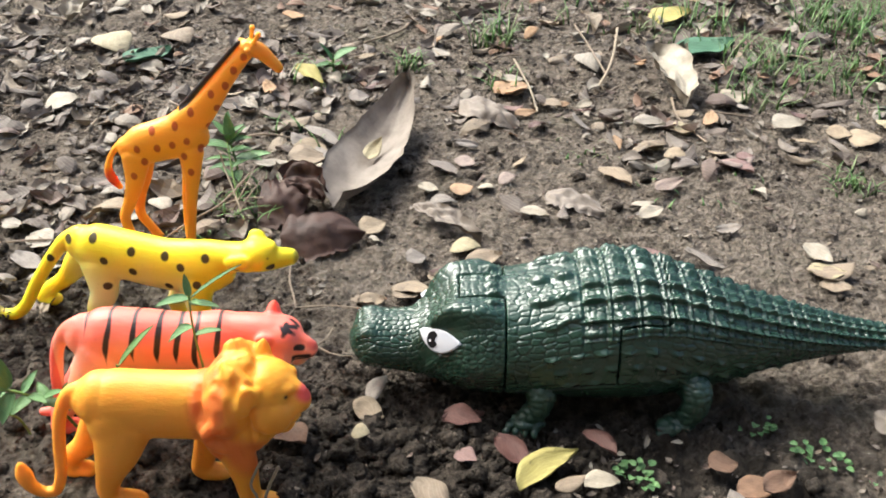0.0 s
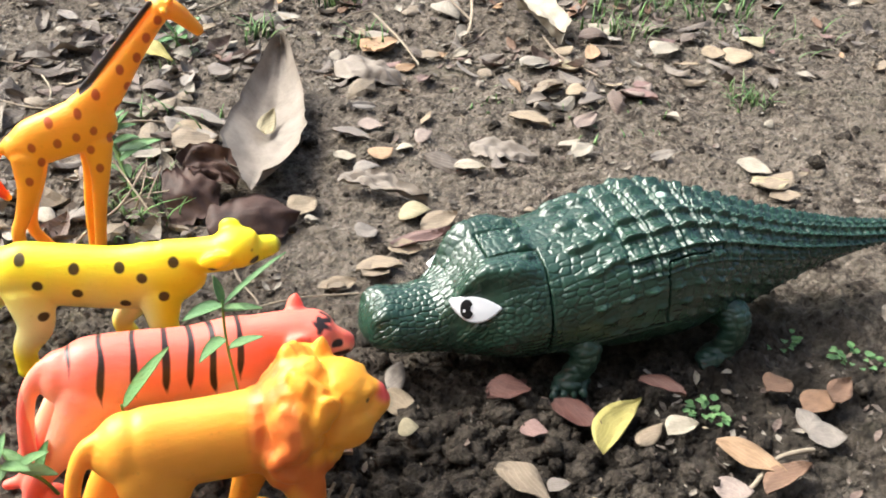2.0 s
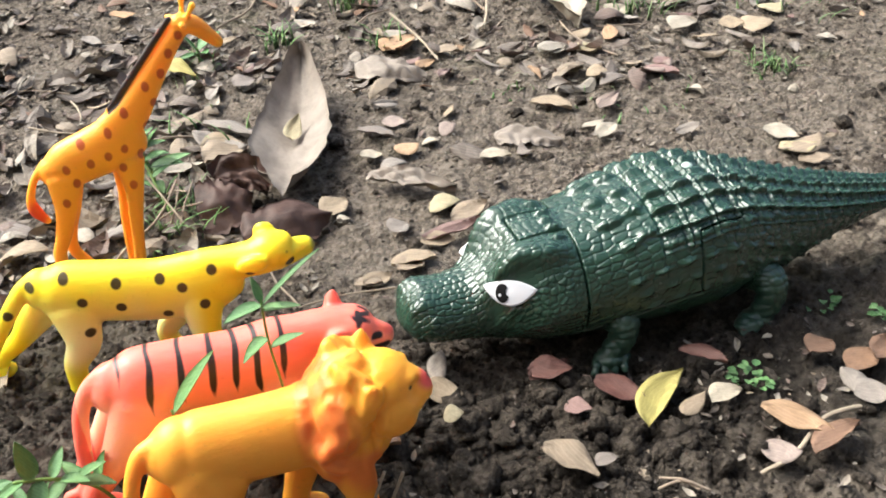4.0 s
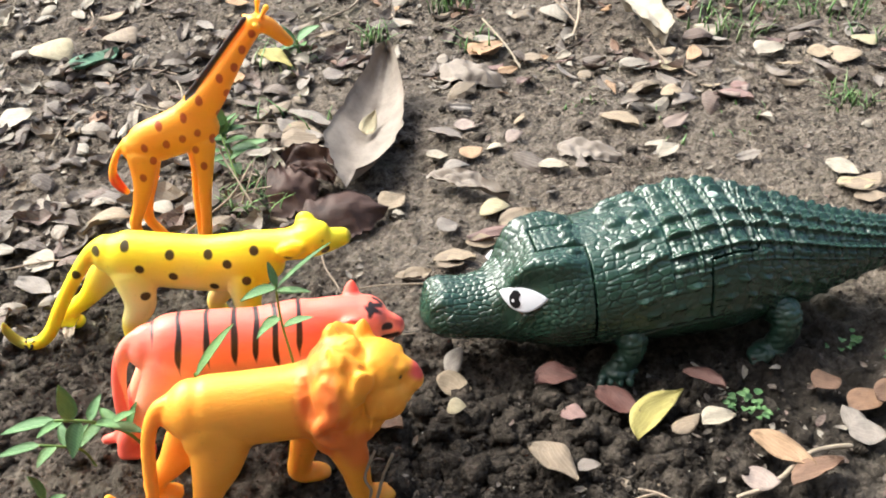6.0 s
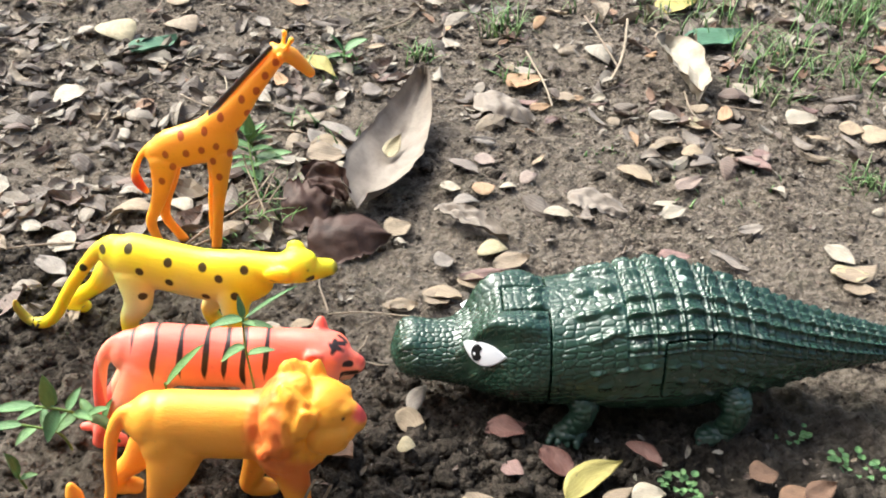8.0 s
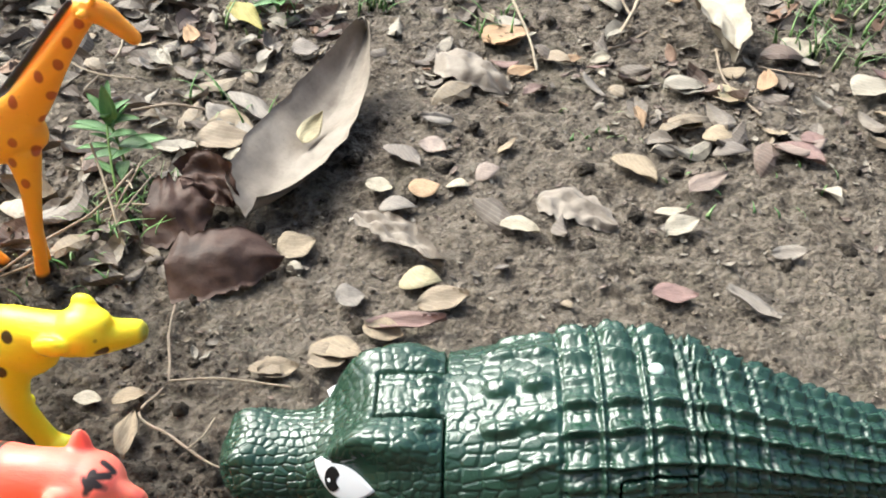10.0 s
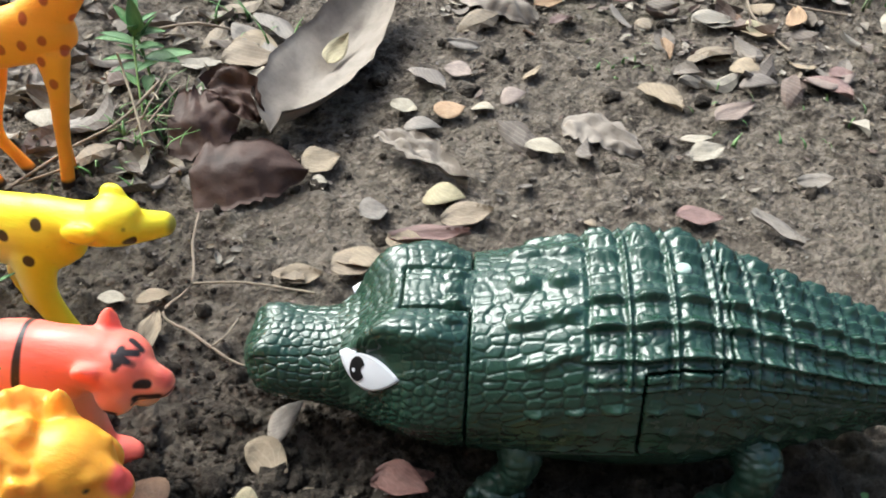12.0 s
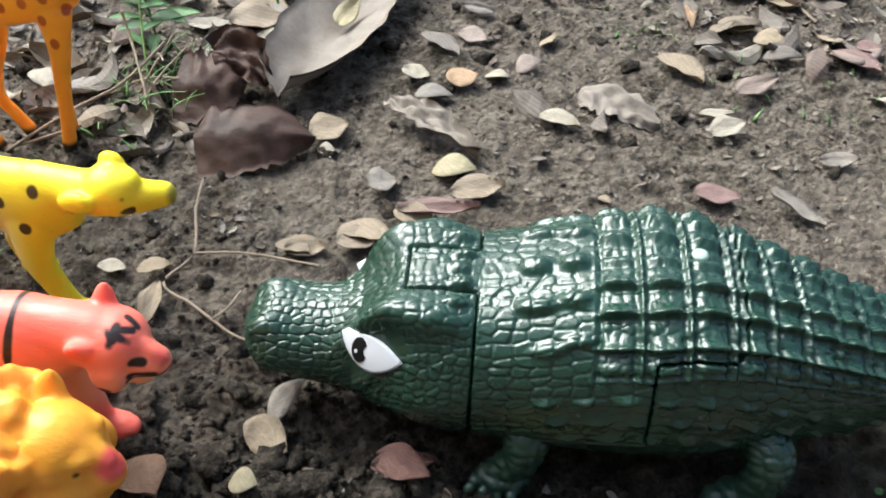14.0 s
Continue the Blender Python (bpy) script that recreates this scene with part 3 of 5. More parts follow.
def build_giraffe():
    bm = bmesh.new()
    tube(bm, ((-7, 0, 67, 6.5, 8), (0, 0, 69, 8.5, 11.5), (12, 0, 72, 9, 12.5), (24, 0, 75, 8.5, 13.5), (31, 0, 78, 7, 12)))
    tube(bm, ((26, 0, 80, 7, 11), (38, 0, 92, 5.4, 8), (49, 0, 106, 4.2, 5.8), (58, 0, 117, 3.6, 4.6), (65, 0, 125, 3.6, 4.2)))
    tube(bm, ((65, 0, 127, 4.4, 4.6), (71, 0, 125, 4.6, 4.6), (77, 0, 119, 3.4, 3.6), (81, 0, 114.5, 2.8, 2.9)))
    tube(bm, ((67, 2.2, 129, 1.3, 1.3), (68, 2.8, 134, 1.2, 1.2), (68.5, 3, 137, 1.7, 1.7)))
    tube(bm, ((68, -2.2, 129, 1.3, 1.3), (70.5, -3, 133, 1.2, 1.2), (72, -3.4, 135.5, 1.7, 1.7)))
    tube(bm, ((64, 4, 128, 1.8, 1.6), (61, 8, 128.5, 1.6, 1.0)))
    tube(bm, ((66, -4, 127, 1.8, 1.6), (65, -8, 128, 1.6, 1.0)))
    tube(bm, ((-3, -4.5, 64, 4.6, 8.5), (-6, -5.5, 48, 3.8, 5.4), (-11, -5.5, 34, 3, 3.8), (-15, -5.5, 24, 2.8, 3.2), (-13, -5.5, 12, 2.6, 2.8), (-10, -5.5, 2, 3, 3.2)))
    tube(bm, ((-1, 4.5, 62, 4.4, 8), (-3, 5, 46, 3.6, 5), (-7, 5, 32, 3, 3.6), (-8, 5, 20, 2.6, 3), (-3, 5, 10, 2.6, 2.8), (1, 5, 2, 3, 3.2)))
    tube(bm, ((28, -4, 66, 4.2, 7.5), (27, -4.8, 50, 3.4, 4.6), (24.5, -5, 34, 2.9, 3.5), (22.5, -5, 18, 2.6, 3), (20, -5, 0, 2.9, 3.2)))
    tube(bm, ((26, 4, 64, 4, 7), (24, 4.5, 48, 3.2, 4.4), (21, 4.5, 32, 2.8, 3.3), (19.5, 4.5, 16, 2.6, 2.9), (19, 4.5, 0, 2.9, 3.1)))
    tube(bm, ((-10, 0, 72, 2, 2.2), (-16, -1, 66, 1.7, 1.8), (-20, -2, 57, 1.9, 2.2), (-19.5, -2, 50, 2.4, 3), (-15.5, -2, 43, 1.4, 1.8)))
    tube(bm, ((25, 0, 91, 1.3, 2.4), (33, 0, 99, 1.3, 2.6), (44, 0, 111, 1.3, 2.4), (54, 0, 122, 1.2, 2.2), (61, 0, 130, 1.0, 1.6)))
    me = moulded(bm, 0.6, 6)
    co = points(me)
    spots = ((63, 122.5), (56.9, 115), (51.5, 106), (43, 101.5), (45.5, 92.5), (31, 91), (21.5, 83.7), (40, 81.3), (8.2, 80.6), (27, 74.5), (19, 72.8), (10.2, 71.2), (34, 69), (-1, 70.5), (24.5, 64.9), (2, 62.4), (27, 54.6), (-4.9, 53.8))
    paint(me, "mark", dots(co, spots, 1.85, 1.3) + fur(co, 0.5, 0.3) - 9 * (np.abs(co[:, 1]) < 0.8))
    ridge = co[:, 2] - (96.2 + (co[:, 0] - 31) * 1.1)
    paint(me, "tint", step(ridge, -1.2, 0.2) * (np.abs(co[:, 1]) < 2.6) * (co[:, 0] > 24) * (co[:, 0] < 62) + (1 - step(co[:, 2], 3, 6)))
    paint(me, "touch", step(near(co, -19, -2, 49, 6, 6, 10), 0.05, 0.5))
    # pale horns; back and rump carry a painted highlight
    paint(me, "pale", np.clip(0.8 * step(co[:, 2], 129, 132) + 0.55 * step(co[:, 2] - 0.5 * co[:, 0], 72, 80) * (co[:, 0] < 30), 0, 1))
    settle(me, co)
    figure("toy_giraffe", me, GIRAFFE_PAINT, pose(-0.1735, 0.511, 0.001, 0, 0, 6), "orange plastic toy giraffe with brown spots and black mane", "toy giraffe")


build_lion()
build_tiger()
build_leopard()
build_giraffe()


# ---- toy crocodile, in millimetres from the snout's tip backwards, z up ----
def along(u, *pairs):
    """A smooth profile through pairs of distance and value."""
    at, value = np.array(pairs).T
    fine = np.linspace(at[0], at[-1], 600)
    v = np.interp(fine, at, value)
    for _ in range(14):
        v[1:-1] = 0.25 * v[:-2] + 0.5 * v[1:-1] + 0.25 * v[2:]
    return np.interp(u, fine, v)


def cells(u, d, size, seed):
    """Distance from the border of an uneven cell pattern, as a share of the cell, and a random number for each cell."""
    a, b = u / size, d / size
    i, j = np.floor(a), np.floor(b)
    first, second, pick = np.full(u.shape, 9.0), np.full(u.shape, 9.0), np.zeros(u.shape)
    for di in (-1, 0, 1):
        for dj in (-1, 0, 1):
            ci, cj = i + di, j + dj
            h = np.sin(ci * 127.1 + cj * 311.7 + seed * 74.7) * 43758.5453
            k = np.sin(ci * 269.5 + cj * 183.3 + seed * 11.3) * 24634.6345
            h, k = h - np.floor(h), k - np.floor(k)
            r = np.hypot(ci + 0.15 + 0.7 * h - a, cj + 0.15 + 0.7 * k - b)
            nearer = r < first
            second = np.where(nearer, first, np.minimum(second, r))
            pick = np.where(nearer, h, pick)
            first = np.where(nearer, r, first)
    return (second - first) * 0.5, pick


def hump(u, d, at_u, at_d, wide_u, wide_d, high):
    return high * np.exp(-(((u - at_u) / wide_u) ** 2) - (((d - at_d) / wide_d) ** 2))


def knob(u, d, at_u, at_d, wide_u, wide_d, high):
    """A rounded boss with a flat top and steep sides."""
    return high * np.exp(-((((u - at_u) / wide_u) ** 2 + ((d - at_d) / wide_d) ** 2) ** 2))


def slot(gap, inside=True, wide=0.42, deep=3.0):
    """A narrow parting line where gap is nought."""
    return np.where(inside, -deep * np.exp(-((gap / wide) ** 4)), 0.0)


NECK_U, SHELL_U, HATCH_END, LENGTH = 76.0, 128.0, 153.5, 285.0
PANEL_FRONT, PANEL_HALF, HATCH_HALF, EYE_ARC = 54.0, 9.0, 34.0, 25.5
FLAT, BELLY_ARC = 0.86, 68.0


def hatch_gap(u, a):
    """How far a spot lies outside the rounded rear corner of the back hatch, in millimetres."""
    return np.hypot(np.clip(u - (HATCH_END - 6), 0, None), np.clip(a - (HATCH_HALF - 0.16 * (u - SHELL_U) - 6), 0, None)) - 6


def croc_surface():
    us = np.concatenate((np.linspace(0, 3, 14)[:-1] ** 1.6 / 3**0.6, np.arange(3, 178, 0.5), np.arange(178, LENGTH + 0.1, 0.8)))
    around = 420
    phi = np.linspace(-math.pi, math.pi, around)
    top = along(us, (0, 45), (10, 47), (22, 46.5), (32, 48), (39, 54), (45, 62), (52, 68.5), (64, 70), (78, 69.5), (92, 72.5), (106, 76.5), (122, 79.5), (140, 79.5), (158, 75), (180, 66), (200, 58), (225, 50), (250, 43.5), (285, 37))
    low = along(us, (0, 19), (12, 18), (35, 14), (60, 9), (90, 9), (165, 10), (190, 16), (215, 23), (250, 29), (285, 33))
    half = along(us, (0, 15.5), (10, 17.5), (20, 17), (28, 17), (38, 19.5), (48, 25), (58, 30), (68, 32.5), (80, 33.5), (100, 37), (122, 39), (142, 38), (160, 33), (185, 25), (210, 17.5), (240, 10), (270, 4.5), (285, 2))
    blunt = np.sqrt(np.clip(1 - (1 - np.clip(us / 15, 0, 1)) ** 2, 1e-4, 1))
    half, top, low = half * blunt, 31 + (top - 31) * blunt, 31 + (low - 31) * blunt
    U, P = np.meshgrid(us, phi, indexing="ij")
    c, s = np.cos(P), np.sin(P)
    mid, tall = ((top * 0.45 + low * 0.55))[:, None], 0.0
    upper, lower = top[:, None] - mid, mid - low[:, None]
    tall = np.where(c > 0, upper, lower)
    e = (1.0 - 0.22 * step(us, 30, 62))[:, None]
    y = half[:, None] * np.sign(s) * np.abs(s) ** e
    z = mid + tall * np.sign(c) * np.abs(c) ** (0.5 * e + 0.5)
    seg = np.hypot(np.diff(y, axis=1), np.diff(z, axis=1))
    run = np.concatenate((np.zeros((len(us), 1)), np.cumsum(seg, axis=1)), axis=1)
    d = run - run[:, [around // 2]] * 0.5 - run[:, [around // 2 - 1]] * 0.5
    a = np.abs(d)
    # broad forms: brows, eye sockets, cheeks, nostrils, groove between the brows
    lift = hump(U, a, 50, 15, 11, 4.5, 5.5) + hump(U, a, 60, 20, 12, 4.5, 2.6) + hump(U, a, 64, 19, 9, 6, 2.5) + hump(U, a, 62, 50, 16, 10, 3.0) + hump(U, a, 8, 9, 5, 4, 2.6)
    lift += hump(U, a, 40, 37, 18, 4, 0.5) - hump(U, a, 44, 0, 9, 8, 2.5)
    edge = 40 - np.clip(U - 127, 0, 300) * 0.21
    back = 1 / (1 + np.exp((a - edge) / 0.35))
    rear = step(U, 109, 112)
    # scale pattern
    head_e, head_r = cells(U * 0.85, d, 3.0, 1)
    neck_e, neck_r = cells(U * 0.72, d * 1.12, 4.2, 4)
    head = 1 - step(U, 72, 82)
    scale = head * (0.65 * step(head_e, 0.0, 0.12) + 0.4 * (head_r - 0.5)) + (1 - head) * (0.7 * step(neck_e, 0.0, 0.1) + 0.45 * (neck_r - 0.5))
    under = step(a, 62, 74)
    side_soft = 1 - 0.45 * step(a, edge + 4, edge + 14) * step(U, 76, 96)
    socket = np.exp(-((np.abs(U - 46.0) / 11.5) ** 4) - (np.abs(a - EYE_ARC - 1) / 6.0) ** 4)
    lift = lift * (1 - 0.3 * socket)
    lift += scale * (1 - rear * back) * side_soft * (1 - 0.7 * under) * (1 - socket)
    # rows of plates on the back
    bounds, u = [110.0], 110.0
    while u < LENGTH - 6:
        u += max(5.0, 13.5 - max(0.0, u - 124) * 0.065)
        bounds.append(u)
    gap = np.min([np.abs(U - b) for b in bounds], axis=0)
    plate = 1.25 * np.exp(-((gap / 0.55) ** 2)) - 0.8 * np.exp(-(((gap - 1.8) / 0.9) ** 2))
    share = a / edge
    rib = np.min([np.abs(share - v) for v in (0.0, 0.24, 0.48, 0.74, 1.0)], axis=0) * edge
    plate += 0.9 * np.exp(-((rib / 0.6) ** 2)) - 0.5 * np.exp(-(((rib - 2.0) / 1.0) ** 2))
    size = np.clip(edge / 40, 0.35, 1)
    for b0, b1 in zip(bounds, bounds[1:]):
        m = 0.5 * (b0 + b1)
        for v, high in ((0.0, 2.2), (0.24, 2.7), (0.48, 2.9), (0.74, 2.4), (0.92, 1.2)):
            off = (share - v) * edge
            off = np.where(off > 0, off * 2.2, off * 0.8)
            plate += high * size * np.exp(-((np.abs(U - m) / ((b1 - b0) * 0.34)) ** 4) - (np.abs(off / (2.3 * size)) ** 3))
    rough_e, rough_r = cells(U, d, 3.1, 9)
    lift += rear * back * (0.4 * step(rough_e, 0, 0.2) + 0.55 * rough_r)
    lift += rear * back * plate + 1.3 * back * step(U, 118, 128)
    # knobs on crown and neck, and low warts in rows on the flank
    for u0, d0, wu, wd, high in ((70, 0.01, 3.2, 2.2, 2.0), (71, 6, 3.2, 1.9, 2.0), (70, 13.5, 3.4, 2.0, 2.2), (94, 15, 6.5, 2.4, 2.8), (93, 0.01, 5, 3.4, 3.4), (98, 29, 5, 2.0, 1.8), (104.5, 0.01, 4.2, 3.2, 3.4), (105, 14, 4.4, 2.6, 2.6), (106, 27, 4.4, 2.0, 1.8)):
        lift += knob(U, a, u0, d0, wu, wd, high)
    for row in range(3):
        for n in range(16):
            u0, d0 = 98 + 11.5 * n + 4 * row, 47 + 9 * row
            lift += hump(U, a, u0, d0 - 0.1 * max(0, u0 - 127), 2.8, 1.4, 1.5)
    # parting lines
    lines = slot(U - NECK_U, a > PANEL_HALF) + slot(U - PANEL_FRONT, a < PANEL_HALF) + slot(a - PANEL_HALF, (U > PANEL_FRONT) & (U < NECK_U))
    lines += slot(U - SHELL_U, (a > HATCH_HALF) & (a < BELLY_ARC)) + slot(hatch_gap(U, a), U > SHELL_U)
    lines += slot(a - BELLY_ARC, (U > NECK_U) & (U < SHELL_U))
    p = np.stack((U, y, z), -1)
    normal = np.cross(np.gradient(p, us, axis=0), np.gradient(p, axis=1))
    normal /= np.linalg.norm(normal, axis=-1, keepdims=True) + 1e-9
    ease = step(us, 0, 6)[:, None]
    p = p + normal * ((lift * ease + lines)[..., None])
    p[..., 2] *= FLAT
    return us, U, a, p, normal


def part(name, verts, faces, material, parent, label="", smooth=True):
    """One mesh object under a thing or a part, from points in metres."""
    ob = mesh_object(name, verts, faces, material, smooth)
    ob.parent = parent
    return tagged(ob, label)


def bm_part(name, bm, material, parent, label=""):
    bm.normal_update()
    me = bpy.data.meshes.new(name)
    for v in bm.verts:
        v.co *= 0.001
    bm.to_mesh(me)
    bm.free()
    me.materials.append(material)
    me.polygons.foreach_set("use_smooth", [True] * len(me.polygons))
    ob = new(name, me)
    ob.parent = parent
    return tagged(ob, label)


def skin_part(name, us, p, chosen, material, parent, label=""):
    rows, cols = chosen.shape
    index = -np.ones(p.shape[:2], int)
    quads = []
    verts = []
    flat = p * 0.001
    for i, j in zip(*np.nonzero(chosen)):
        quad = []
        for a, b in ((i, j), (i, j + 1), (i + 1, j + 1), (i + 1, j)):
            if index[a, b] < 0:
                index[a, b] = len(verts)
                verts.append(tuple(flat[a, b]))
            quad.append(int(index[a, b]))
        quads.append(quad)
    return part(name, verts, quads, material, parent, label)


def croc_leg(parent, u, side, back):
    """A stub leg with a scaly foot and clawed toes."""
    bm = bmesh.new()
    s = side
    if back:
        tube(bm, ((u, s * 24, 22, 7, 8), (u + 3, s * 32, 22, 6.8, 7.2), (u + 3, s * 35, 15, 5.6, 6), (u, s * 34.5, 7, 5, 5.4)), 18)
        tube(bm, ((u - 1, s * 34, 4.2, 6, 3.6), (u - 7, s * 36, 3.6, 6, 3.2), (u - 12, s * 37.5, 3, 4.6, 2.4)), 18)
        toes = [(u - 13 + 3 * k, s * (38.5 - 0.8 * abs(k - 1)), 4.5 - k * 2.2) for k in range(4)]
    else:
        tube(bm, ((u, s * 23, 20, 7, 8), (u + 3, s * 31, 20, 6.6, 7), (u + 2, s * 34, 13, 5.2, 5.6), (u - 2, s * 34, 7, 4.8, 5.2)), 18)
        tube(bm, ((u - 2, s * 33.5, 4.6, 5.6, 3.8), (u - 6, s * 36, 3.8, 5.6, 3.2)), 18)
        toes = [(u - 11 + 3.8 * k, s * (36.5 + 0.9 * k), -4.0 + k * 2.6) for k in range(4)]
    for x, y, lean in toes:
        tube(bm, ((x + 3, y - s * 4, 3.6, 2.0, 1.9), (x, y, 3.0, 1.8, 1.7), (x - 1.5 + lean * 0.3, y + s * 3.4, 1.4, 0.9, 0.8)), 10, 4)
    me = moulded(bm, 0.8, 3)
    co = points(me)
    e, r = cells(co[:, 0] + 0.6 * co[:, 1], co[:, 2] + 0.5 * co[:, 1], 4.2, 7)
    nrm = np.empty(len(co) * 3)
    me.vertices.foreach_get("normal", nrm)
    co = co + nrm.reshape(-1, 3) * (0.8 * step(e, 0, 0.2) + 0.3 * r)[:, None]
    settle(me, co)
    me.materials.clear()
    me.materials.append(CROC_LEG)
    ob = new("leg", me)
    ob.parent = parent
    return ob


def croc_eye(parent, us, arc, p, normal, side):
    """A white almond eye with a black notched pupil, set into the head's side."""
    i = int(np.argmin(np.abs(us - 46.0)))
    j = int(np.argmin(np.abs(arc[i] - EYE_ARC - (4.0 if side > 0 else 0.0)) + 99 * (np.sign(p[i, :, 1]) != side)))
    out = (Vector((-0.25, side * 0.8, 0.55)) * 0.5 + Vector(normal[i, j]).normalized() * 0.7).normalized()
    mid = Vector(p[i, j]) + out * 1.2
    right = Vector((1, 0, -0.12)).normalized()
    right = (right - out * right.dot(out)).normalized()
    up = out.cross(right) * (1 if side < 0 else -1)
    up = up if up.z > 0 else -up

    def patch(outline, lift, material, name, parent_, label=""):
        """A domed patch: rings from the middle out, and a rim that goes into the head."""
        verts, faces = [], []
        n = len(outline)
        cx, cy = np.mean(outline, axis=0)
        for k, f in enumerate((0.05, 0.35, 0.65, 0.88, 1.0, 1.02)):
            for x, y in outline:
                x, y = cx + (x - cx) * f, cy + (y - cy) * f
                dome = lift + 1.1 * (1 - (x / 13.5) ** 2 - ((y + 1) / 8.5) ** 2) - (5.0 if k == 5 else 0)
                verts.append((mid + right * x + up * y + out * dome) * 0.001)
        for k in range(5):
            for q in range(n):
                faces.append((k * n + q, k * n + (q + 1) % n, (k + 1) * n + (q + 1) % n, (k + 1) * n + q))
        faces.append(tuple(range(n))[::-1])
        return part(name, verts, faces, material, parent_, label)

    ts = np.linspace(0, 2 * math.pi, 48, endpoint=False)
    # pointed at the front, a flat upper lid, a round lower lid
    almond = [(11.2 - 23 * k / 24, 2.6 * k / 24 + 3.2 * math.sin(math.pi * k / 24) ** 0.8) for k in range(24)]
    almond += [(-11.8 + 23 * k / 24, 2.6 * (1 - k / 24) - 8.0 * math.sin(math.pi * (k / 24) ** 0.9) ** 0.85) for k in range(24)]
    eye = patch(almond, 0.0, EYE_WHITE, "eye", parent, "glossy white almond eye")
    # the pupil is an oval with a round bite at its rear and a white glint at its front
    pupil = []
    for t in ts:
        x, y = -3.8 + 2.9 * math.cos(t), -0.7 + 4.1 * math.sin(t)
        bite = math.hypot(x + 0.3, y + 0.4)
        if bite < 2.0 and x > -3.8:
            x = -0.3 - math.sqrt(max(0.0, 2.0**2 - (y + 0.4) ** 2))
        pupil.append((x, y))
    patch(pupil, 0.22, EYE_BLACK, "pupil", eye, "black painted pupil")
    patch([(-4.9 + 0.6 * math.cos(t), -1.4 + 0.7 * math.sin(t)) for t in ts], 0.38, EYE_WHITE, "glint", eye, "small white painted glint")


def build_crocodile():
    croc = new("toy_crocodile")
    croc.matrix_basis = pose(-0.046, 0.3945, 0, 0, 0, 0.7)
    tagged(croc, "glossy dark green plastic toy crocodile with folding shell panels", "toy crocodile")
    us, U, a, p, normal = croc_surface()
    um, am = 0.25 * (U[1:, 1:] + U[:-1, 1:] + U[1:, :-1] + U[:-1, :-1]), 0.25 * (a[1:, 1:] + a[:-1, 1:] + a[1:, :-1] + a[:-1, :-1])
    panel = (um > PANEL_FRONT) & (um < NECK_U) & (am < PANEL_HALF)
    hatch = (um > SHELL_U) & (hatch_gap(um, am) < 0)
    head = (um < NECK_U) & ~panel
    belly = (um > NECK_U) & (um < SHELL_U) & (am > BELLY_ARC)
    front = (um > NECK_U) & (um < SHELL_U) & ~belly
    tail = (um > SHELL_U) & ~hatch
    skull = skin_part("head", us, p, head, CROC, croc, "scaly dark green head with heavy brows")
    skin_part("crown_panel", us, p, panel, CROC, croc, "knobbly panel on top of the head")
    skin_part("shoulder_shell", us, p, front, CROC, croc, "scaly shell behind the head")
    skin_part("back_hatch", us, p, hatch, CROC, croc, "ridged hatch on the back")
    skin_part("tail_shell", us, p, tail, CROC, croc, "ridged rear body and tapering tail")
    skin_part("belly_tray", us, p, belly, CROC, croc)
    for side in (-1, 1):
        croc_eye(skull, us, a, p, normal, side)
        croc_leg(croc, 91, side, False)
        croc_leg(croc, 165, side, True)
        bm = bmesh.new()
        ball(bm, 6.0, side * 8.5, 39.0 * FLAT, 1.6, 1.3, 1.2)
        bm_part("nostril", bm, EYE_BLACK, skull)
    bm = bmesh.new()
    i = int(np.argmin(np.abs(us - 141)))
    j = int(np.argmin(np.abs(p[i, :, 1] - 4.0) + 99 * (p[i, :, 2] < 50)))
    x, y, z = p[i, j]
    ball(bm, x, y, z, 2.6, 2.6, 1.3)
    bm_part("cap", bm, CAP_GREY, croc, "small pale round cap")


build_crocodile()


# ---- fallen leaves ----
def leaf_shape(seed, curl, cup, ragged=0.0, long_=9, across=5, thick=0.012, lobes=(1.12, 0.72)):
    """A leaf one unit long and half a unit wide: two skins, a creased midrib, a bent and wavy blade."""
    verts, faces = [], []
    for skin in (0, 1):
        for i in range(long_ + 1):
            t = i / long_
            w = 0.25 * (math.sin(math.pi * min(1, t * 1.02 + 0.015) ** 0.85) ** 0.75 + 0.03)
            for j in range(across + 1):
                s = 2 * j / across - 1
                n = noise.noise(Vector((t * 3.1 + seed * 7.3, s * 1.4, seed * 2.1)))
                x = t - 0.5
                y = s * w * (lobes[0] if s > 0 else lobes[1]) * (1 + ragged * noise.noise(Vector((t * 9, s * 2, seed)))) + 0.03 * math.sin(3 * t + seed)
                z = curl * (4 * x * x) + cup * s * s * (0.6 + 0.6 * n) + 0.05 * n - 0.012 * (1 - abs(s)) - skin * thick
                verts.append((x, y, z))
    w, layer = across + 1, (long_ + 1) * (across + 1)
    for i in range(long_):
        for j in range(across):
            q = (i * w + j, i * w + j + 1, (i + 1) * w + j + 1, (i + 1) * w + j)
            faces += [q[::-1], tuple(v + layer for v in q)]
    rim = [j for j in range(w)] + [i * w + across for i in range(1, long_ + 1)] + [long_ * w + j for j in range(across - 1, -1, -1)] + [i * w for i in range(long_ - 1, 0, -1)]
    for a, b in zip(rim, rim[1:] + rim[:1]):
        faces.append((a, b, b + layer, a + layer))
    low = min(v[2] for v in verts)
    return [(x, y, z - low) for x, y, z in verts], faces


